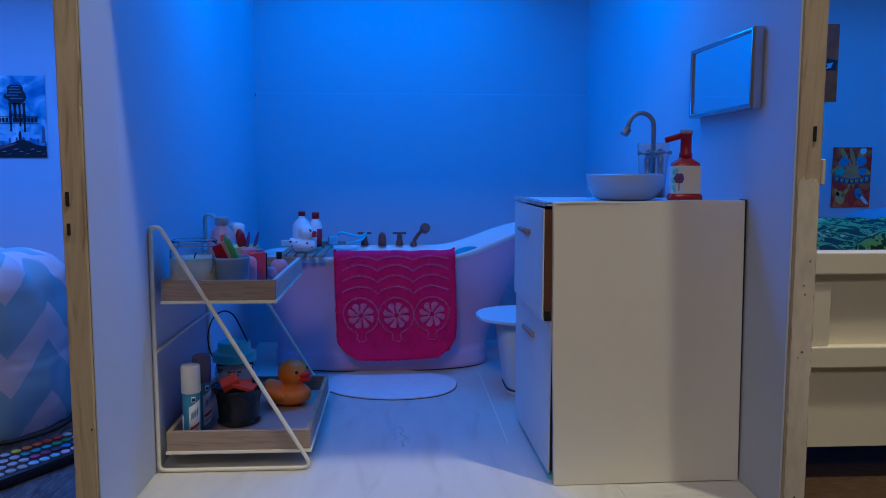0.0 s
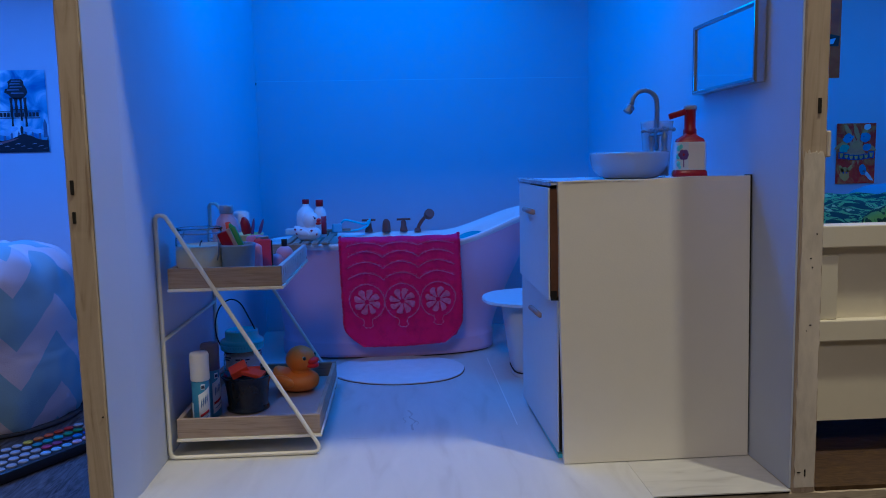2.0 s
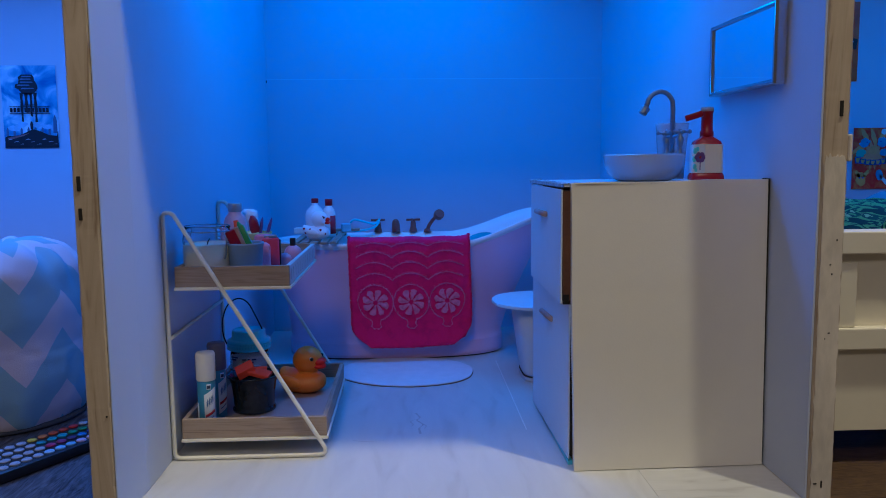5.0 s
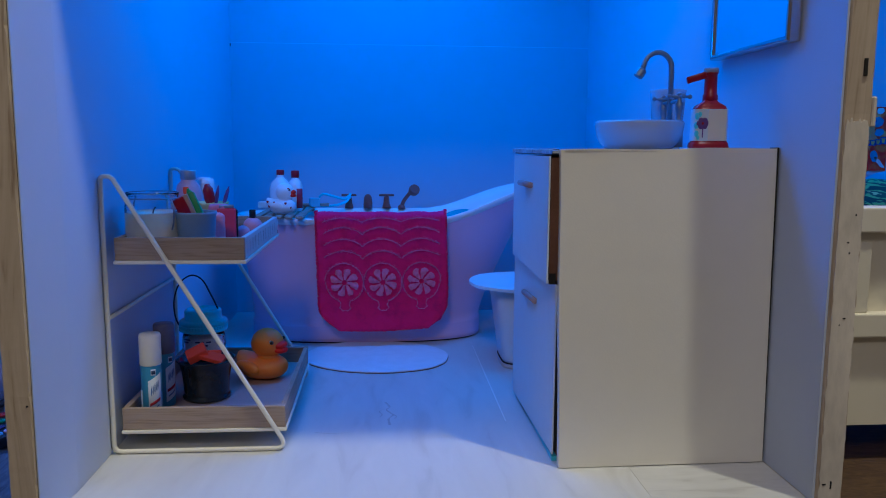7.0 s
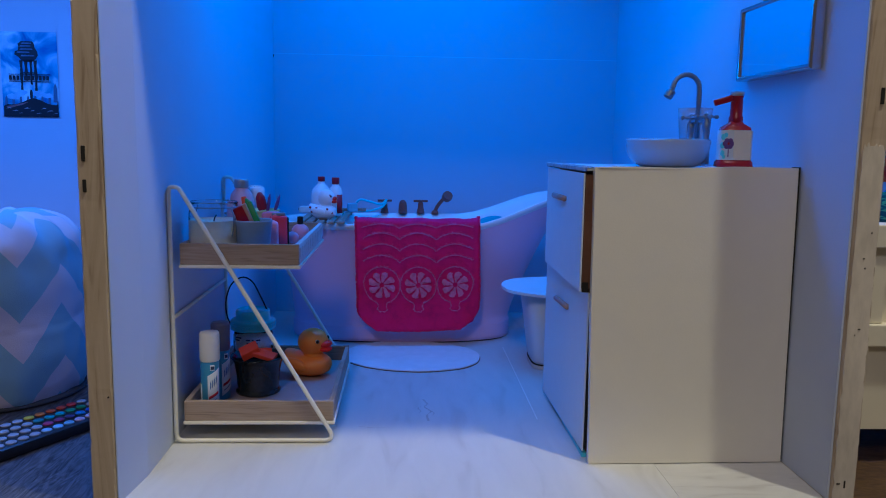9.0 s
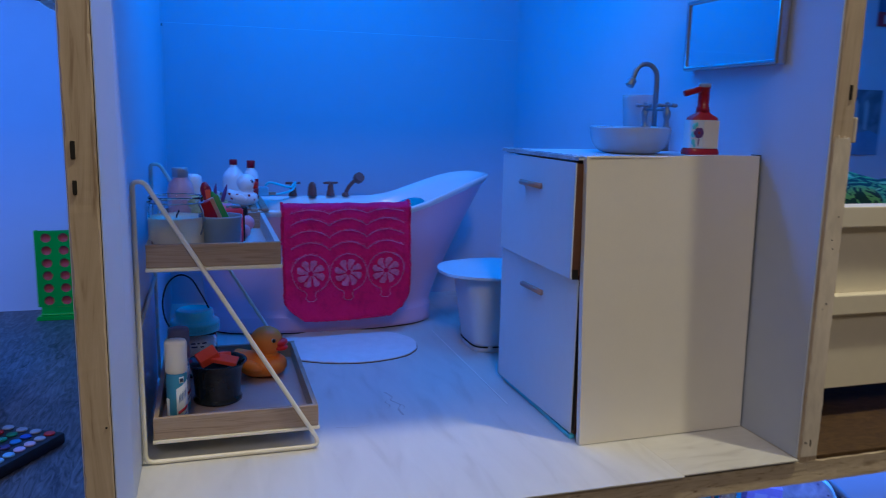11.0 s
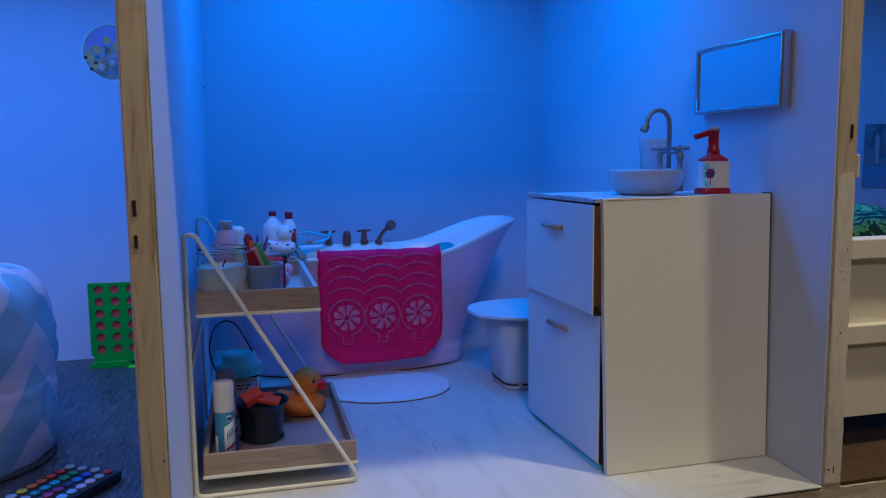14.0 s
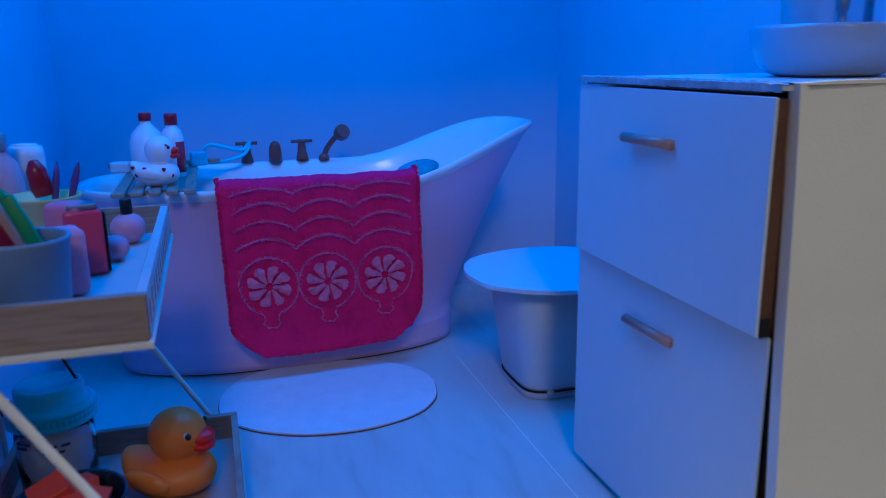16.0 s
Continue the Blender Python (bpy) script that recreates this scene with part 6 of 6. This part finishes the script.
def poster_right():
    t = thing("monster_poster", pose(0.7490, YB - 0.0016, 0.2655), "small red and orange cartoon poster with lettering bars", "poster")
    flat("sheet", rect(-0.0330, 0.0330, -0.0490, 0.0490), cloudy("red_orange_print", [(0.35, (1.0, 0.02, 0.02)), (0.5, (1.0, 0.07, 0.03)), (0.65, (1.0, 0.22, 0.06))], 70), t, 0.0)
    burst = [((0.0180 if i % 2 else 0.0120) * math.cos(math.pi * i / 12), 0.006 + (0.026 if i % 2 else 0.014) * math.sin(math.pi * i / 12)) for i in range(24)]
    flat("pale_burst", burst, mat("cream_print", (1.0, 0.32, 0.14), 0.4, vary=0.15, scale=150), t, 0.0003)
    def patch(name, x, z, a, b, rot, material, lift, seed, rag=0.35):
        out = []
        for i in range(20):
            q = 2 * math.pi * i / 20
            f = 1 + rag * noise.noise((2.2 * math.cos(q) + seed, 2.2 * math.sin(q), seed * 3.1))
            u, w = a * f * math.cos(q), b * f * math.sin(q)
            out.append((x + u * math.cos(rot) - w * math.sin(rot), z + u * math.sin(rot) + w * math.cos(rot)))
        flat(name, out, material, t, lift)
    TEAL = mat("teal_print", (0.08, 0.30, 0.48), 0.4, vary=0.2, scale=300)
    CREAM = mat("pale_orange_print", (1.0, 0.34, 0.12), 0.4, vary=0.2, scale=300)
    SAND = mat("sand_print", (1.0, 0.40, 0.10), 0.4, vary=0.12, scale=300)
    GREENP = mat("sea_green_print", (0.10, 0.42, 0.32), 0.4, vary=0.2, scale=300)
    PALE = mat("pale_white_print", (0.80, 0.78, 0.80), 0.4, vary=0.1, scale=300)
    NAVY = mat("title_blue", (0.06, 0.10, 0.34), 0.4)
    for k, (x, z, a, b, rot) in enumerate(((-0.022, 0.016, 0.017, 0.004, 0.5), (0.0, 0.034, 0.004, 0.014, 0.3), (-0.014, 0.036, 0.004, 0.012, 0.5), (0.014, 0.034, 0.004, 0.012, -0.4), (0.024, 0.010, 0.010, 0.004, -0.4))):
        patch("flame", x, z, a, b, rot, CREAM, 0.0006, k + 1.3)
    for k, (x, z, a, b, rot, c) in enumerate(((-0.014, 0.025, 0.009, 0.007, 0.4, TEAL), (0.015, 0.026, 0.009, 0.008, -0.4, TEAL), (-0.020, 0.008, 0.008, 0.007, 0.2, GREENP), (0.018, 0.010, 0.007, 0.006, 0.2, TEAL), (0.000, 0.013, 0.008, 0.007, 0.0, CREAM), (0.018, 0.043, 0.006, 0.005, 0.3, PALE), (-0.018, -0.034, 0.009, 0.011, 0.1, SAND), (-0.010, -0.024, 0.007, 0.003, 0.9, SAND), (-0.024, -0.025, 0.007, 0.003, 2.1, SAND), (0.012, -0.026, 0.006, 0.009, 0.3, TEAL), (0.021, -0.036, 0.013, 0.003, -0.8, PALE))):
        patch("creature", x, z, a, b, rot, c, 0.0009, k + 7.7)
    for x, z in ((-0.0205, -0.031), (-0.0150, -0.031), (-0.011, 0.026), (0.012, 0.027)):
        patch("dot", x, z, 0.0012, 0.0014, 0, NAVY, 0.0012, x * 50, 0.1)
    arch = lambda x: -0.0065 + 0.0050 * (x / 0.028) ** 2
    for k in range(7):
        x = -0.0252 + 0.0084 * k
        high = 0.0088 if k in (0, 6) else 0.0066
        flat("title_shadow", [(x - 0.0046, arch(x) - high * 0.62), (x + 0.0046, arch(x) - high * 0.66), (x + 0.0050, arch(x) + high * 0.66), (x - 0.0048, arch(x) + high * 0.62)], NAVY, t, 0.0014)
        flat("title_bar", [(x - 0.0022, arch(x) - high * 0.40), (x + 0.0010, arch(x) - high * 0.46), (x + 0.0024, arch(x) - high * 0.10), (x + 0.0030, arch(x) + high * 0.42), (x - 0.0006, arch(x) + high * 0.34), (x - 0.0030, arch(x) + high * 0.44)], mat("title_cream", (0.85, 0.42, 0.10), 0.4, vary=0.2, scale=300), t, 0.0018)
    return t


poster_right()
br = thing("brown_poster", pose(0.6750, YB - 0.0014, 0.4500), "brown paper poster with pale blue print", "poster")
flat("sheet", rect(-0.0415, 0.0415, -0.0620, 0.0620), cloudy("brown_print", [(0.35, (0.85, 0.09, 0.025)), (0.55, (0.95, 0.11, 0.03)), (0.7, (1.0, 0.15, 0.04))], 40), br, 0.0)
EYEPRINT = mat("pale_blue_print", (0.55, 0.66, 0.85), 0.5)
BROWNINK = mat("dark_brown_ink", (0.06, 0.03, 0.03), 0.5)
flat("eye_band", [(-0.036, -0.012), (0.038, -0.012), (0.040, 0.004), (0.020, 0.008), (0.0, 0.004), (-0.020, 0.008), (-0.038, 0.004)], BROWNINK, br, 0.0006)
for x in (-0.018, 0.020):
    flat("eye_print", [(x - 0.012, -0.004), (x - 0.002, -0.010), (x + 0.009, -0.008), (x + 0.013, 0.001), (x + 0.004, -0.001)], EYEPRINT, br, 0.0010)
    flat("pupil_print", [(x - 0.003, -0.0075), (x + 0.003, -0.0075), (x + 0.003, -0.0025), (x - 0.003, -0.0025)], BROWNINK, br, 0.0014)
flat("spark_print", [(0.012, -0.024), (0.022, -0.027), (0.018, -0.020)], EYEPRINT, br, 0.0010)
xr_ = thing("grey_picture", pose(0.9885, YB - 0.0014, 0.283), "grey-blue photo print with a pale shape", "picture")
flat("sheet", rect(-0.0435, 0.0435, -0.059, 0.059), cloudy("grey_print", [(0.35, (0.10, 0.13, 0.18)), (0.6, (0.22, 0.27, 0.33))], 25), xr_, 0.0)
flat("blue_area", [(-0.0432, -0.0588), (0.0432, -0.0588), (0.0432, -0.022), (0.020, -0.014), (-0.010, -0.020), (-0.0432, -0.016)], mat("blue_photo_tone", (0.16, 0.28, 0.45), 0.4, vary=0.2, scale=80), xr_, 0.0005)
for s in (-0.016, 0.008):
    flat("pale_shape", [(s - 0.003, -0.012), (s + 0.004, -0.014), (s + 0.006, 0.030), (s, 0.042), (s - 0.005, 0.034)], mat("pale_grey_print", (0.42, 0.45, 0.5), 0.5), xr_, 0.0010)
cd = thing("red_blue_card", pose(1.0405, YB - 0.0014, 0.520), "blue printed card with red and white bottom band", "card")
flat("sheet", rect(-0.0405, 0.0405, -0.065, 0.065), cloudy("blue_print", [(0.35, (0.05, 0.12, 0.28)), (0.6, (0.16, 0.28, 0.48))], 40), cd, 0.0)
flat("red_band", rect(-0.0405, 0.0405, -0.065, -0.040), mat("red_print", (0.5, 0.04, 0.06), 0.4), cd, 0.0006)
flat("white_panel", rect(-0.026, 0.034, -0.060, -0.045), mat("pale_red_print", (0.6, 0.45, 0.48), 0.4), cd, 0.0010)
cp = thing("camo_pillow", pose(0.475, 0.735, 0.1783, 0, 0, 8), "green patterned cushion at the edge of the doll bed", "cushion")
part("cushion", blob((0, 0, 0.0195), (0.034, 0.020, 0.0195)), gm, cp, "", 80)

# ---- compartment below ----
cr = thing("storage_crate", pose(0.320, 0.70, -0.4397), "dark blue storage crate below the shelf", "crate")
DIM = mat("dim_blue_paint", (0.13, 0.16, 0.24), 0.6, vary=0.05)
part("body", box(-0.012, 0.150, 0.0, 0.20, 0, 0.280, 0.001), DIM, cr)
part("edge_rail", box(-0.020, -0.012, -0.010, 0.20, 0.276, 0.322, 0.0006), WHITE, cr, "white edge rail")
ct = -0.4397 + 0.2803
mg = thing("toy_mug", pose(0.3590, 0.7440, ct, 0, 0, -38) @ Matrix.Diagonal((0.75, 0.75, 0.92, 1)), "tan toy mug with a round handle in the crate", "mug")
TAN = mat("tan_mug", (1.0, 0.42, 0.20), 0.45, vary=0.12, scale=120)
part("mug", lathe([(0.0070, 0), (0.0082, 0.001), (0.0096, 0.030), (0.0104, 0.054), (0.0097, 0.0545), (0.0088, 0.030), (0.0075, 0.003), (0.0005, 0.0025)], 24), TAN, mg, "", 50)
part("handle", tube([(-0.0150 + 0.0062 * math.cos(a), 0.0, 0.0465 + 0.0080 * math.sin(a)) for a in (2 * math.pi * k / 20 for k in range(20))], 0.0024, 8, closed=True), TAN, mg, "", 60)
tp = thing("teal_globe", pose(0.3600, 0.8000, ct), "bright teal round toy vessel on the crate", "toy")
part("globe", blob((0, 0, 0.034), (0.030, 0.028, 0.034)), mat("bright_teal_plastic", (0.05, 0.55, 0.62), 0.35, vary=0.12, scale=60), tp, "", 70)
part("neck", lathe([(0.010, 0.064), (0.011, 0.072), (0.0125, 0.073), (0.0125, 0.076), (0.009, 0.076), (0.009, 0.066)], 20), bpy.data.materials["bright_teal_plastic"], tp, "", 50)
sp = thing("plant_sprig", pose(0.3760, 0.7500, ct), "small green toy plant sprig behind the card", "plant")
LEAFTOY = mat("green_toy_leaf", (0.06, 0.26, 0.07), 0.5, vary=0.25, scale=200)
part("stem", tube([(0, 0, 0.0003), (0.001, 0, 0.03), (-0.001, 0, 0.064)], 0.0012, 6), LEAFTOY, sp, "", 60)
for k in range(9):
    a = 2.4 * k
    part("leaf", blob((0.0062, 0, 0), (0.0065, 0.0030, 0.0012), m=pose(0, 0, 0.036 + 0.0036 * k) @ Matrix.Rotation(a, 4, "Z") @ Matrix.Rotation(-0.5, 4, "Y"), seg=8, rings=6), LEAFTOY, sp, "", 60)
pbx = thing("purple_box", pose(0.3585, 0.7010, ct, 0, 4, -26) @ Matrix.Diagonal((0.92, 0.92, 1, 1)), "purple printed carton on the crate", "box")
CARTON = mat("lilac_print", (0.40, 0.24, 0.50), 0.5, vary=0.25, scale=150)
INK = mat("dark_plum_ink", (0.09, 0.05, 0.13), 0.5)
BLUSHPRINT = mat("pale_pink_print", (0.58, 0.40, 0.56), 0.5, vary=0.08)
part("carton", box(-0.018, 0.018, -0.010, 0.010, 0.0003, 0.080, 0.0005), CARTON, pbx)
part("dark_print", box(-0.0168, 0.0168, -0.0104, -0.0101, 0.008, 0.040, 0.0001, 1), INK, pbx, "dark printed area")
for x0, x1, z0, z1 in ((-0.012, -0.004, 0.044, 0.060), (-0.002, 0.012, 0.050, 0.060), (-0.010, 0.003, 0.063, 0.073), (0.006, 0.014, 0.063, 0.072), (-0.008, 0.010, 0.026, 0.046)):
    part("printed_panel", box(x0, x1, -0.0110, -0.0106, z0, z1, 0.0001, 1), BLUSHPRINT, pbx, "pale pink printed panel")
for k in range(4):
    part("text_bar", box(-0.012 + 0.006 * k, -0.0085 + 0.006 * k, -0.0110, -0.0106, 0.012, 0.020), BLUSHPRINT, pbx)
tc_ = thing("teal_card", pose(0.3560, 0.7260, ct, 0, 5, -30), "thin teal card standing on the crate", "card")
part("card", box(-0.0058, 0.0058, -0.0010, 0.0010, 0.0005, 0.066, 0.0005), CYAN, tc_)
ck = thing("toy_clock", pose(0.4260, 0.7140, ct + 0.0062, 0, 0, -34) @ Matrix.Diagonal((0.85, 0.85, 0.85, 1)), "round lilac toy clock with pale blue rim and red hand", "clock")
part("rim", turn(lathe([(0.0385, -0.005), (0.0425, -0.005), (0.0425, 0.005), (0.0412, 0.0065), (0.0385, 0.005)], 44, cap=False), pose(0, 0, 0.0427, 90, 0, 0)), mat("pale_blue_rim", (0.45, 0.70, 0.80), 0.4), ck, "pale blue rim", 50)
part("face", turn(lathe([(0.0001, -0.003), (0.0382, -0.003), (0.0382, 0.004), (0.0001, 0.004)], 44), pose(0, 0, 0.0427, 90, 0, 0)), cloudy("worn_lilac_face", [(0.35, (0.42, 0.33, 0.44)), (0.62, (0.72, 0.62, 0.72))], 60), ck, "worn lilac face", 50)
for k in range(12):
    a = 2 * math.pi * k / 12
    part("hour_mark", turn(box(-0.0007, 0.0007, -0.0047, -0.0041, 0.0332, 0.0355), pose(0, 0, 0.0427) @ Matrix.Rotation(a, 4, "Y")), INK, ck)
part("foot", box(-0.012, 0.012, -0.006, 0.006, -0.0070, 0.0012, 0.0005, 1), bpy.data.materials["pale_blue_rim"], ck)
part("minute_hand", box(-0.026, 0.001, -0.0056, -0.0046, 0.0420, 0.0434), RED, ck, "red hand")
part("hour_hand", turn(box(-0.0012, 0.0012, -0.0056, -0.0046, -0.028, 0.001), pose(0.001, 0, 0.0425, 0, -28, 0)), TAN, ck, "tan hand")
part("centre_knob", blob((0, -0.006, 0.0427), (0.0034, 0.0020, 0.0034), seg=12, rings=8), CYAN, ck, "", 70)
tb = thing("white_playboard", pose(0.0, 0.722, -0.4397, 0, 0, 0), "large white rounded toy board with pale blue edge", "toy board")
arc = [(p.x, p.z) for p in smooth_path([(0.405, 0, 0.392), (0.430, 0, 0.372), (0.458, 0, 0.350), (0.478, 0, 0.334), (0.498, 0, 0.317), (0.524, 0, 0.297), (0.560, 0, 0.270), (0.62, 0, 0.235), (0.70, 0, 0.210)], 5)]
board = arc + [(0.95, arc[-1][1]), (0.95, 0.398)]
part("board", turn(slab(board, 0.0, 0.010), pose(0, 0.010, 0, 90, 0, 0)), WHITE, tb)
part("edge", tube([(x, 0.005, z) for x, z in arc], 0.0055, 8), mat("pale_blue_edge", (0.35, 0.55, 0.75), 0.5), tb, "pale blue edge", 60)
part("stand", box(0.62, 0.90, 0.001, 0.030, 0.0003, 0.16, 0.002), WHITE, tb)
tbn = thing("toy_bin", pose(0.0, 0.745, -0.4397), "blue plastic toy bin behind the toy clock", "bin")
BINBLUE = mat("royal_blue_plastic", (0.10, 0.22, 0.50), 0.5, vary=0.06)
part("front", box(0.452, 0.640, 0.0, 0.005, 0.0003, 0.370, 0.001), BINBLUE, tbn)
part("back", box(0.452, 0.640, 0.120, 0.125, 0.0003, 0.370, 0.001), BINBLUE, tbn)
for x in (0.452, 0.635):
    part("side", box(x, x + 0.005, 0.0052, 0.1198, 0.0003, 0.370, 0.001), BINBLUE, tbn)
part("bottom", box(0.4572, 0.6348, 0.0052, 0.1198, 0.0003, 0.005), BINBLUE, tbn)
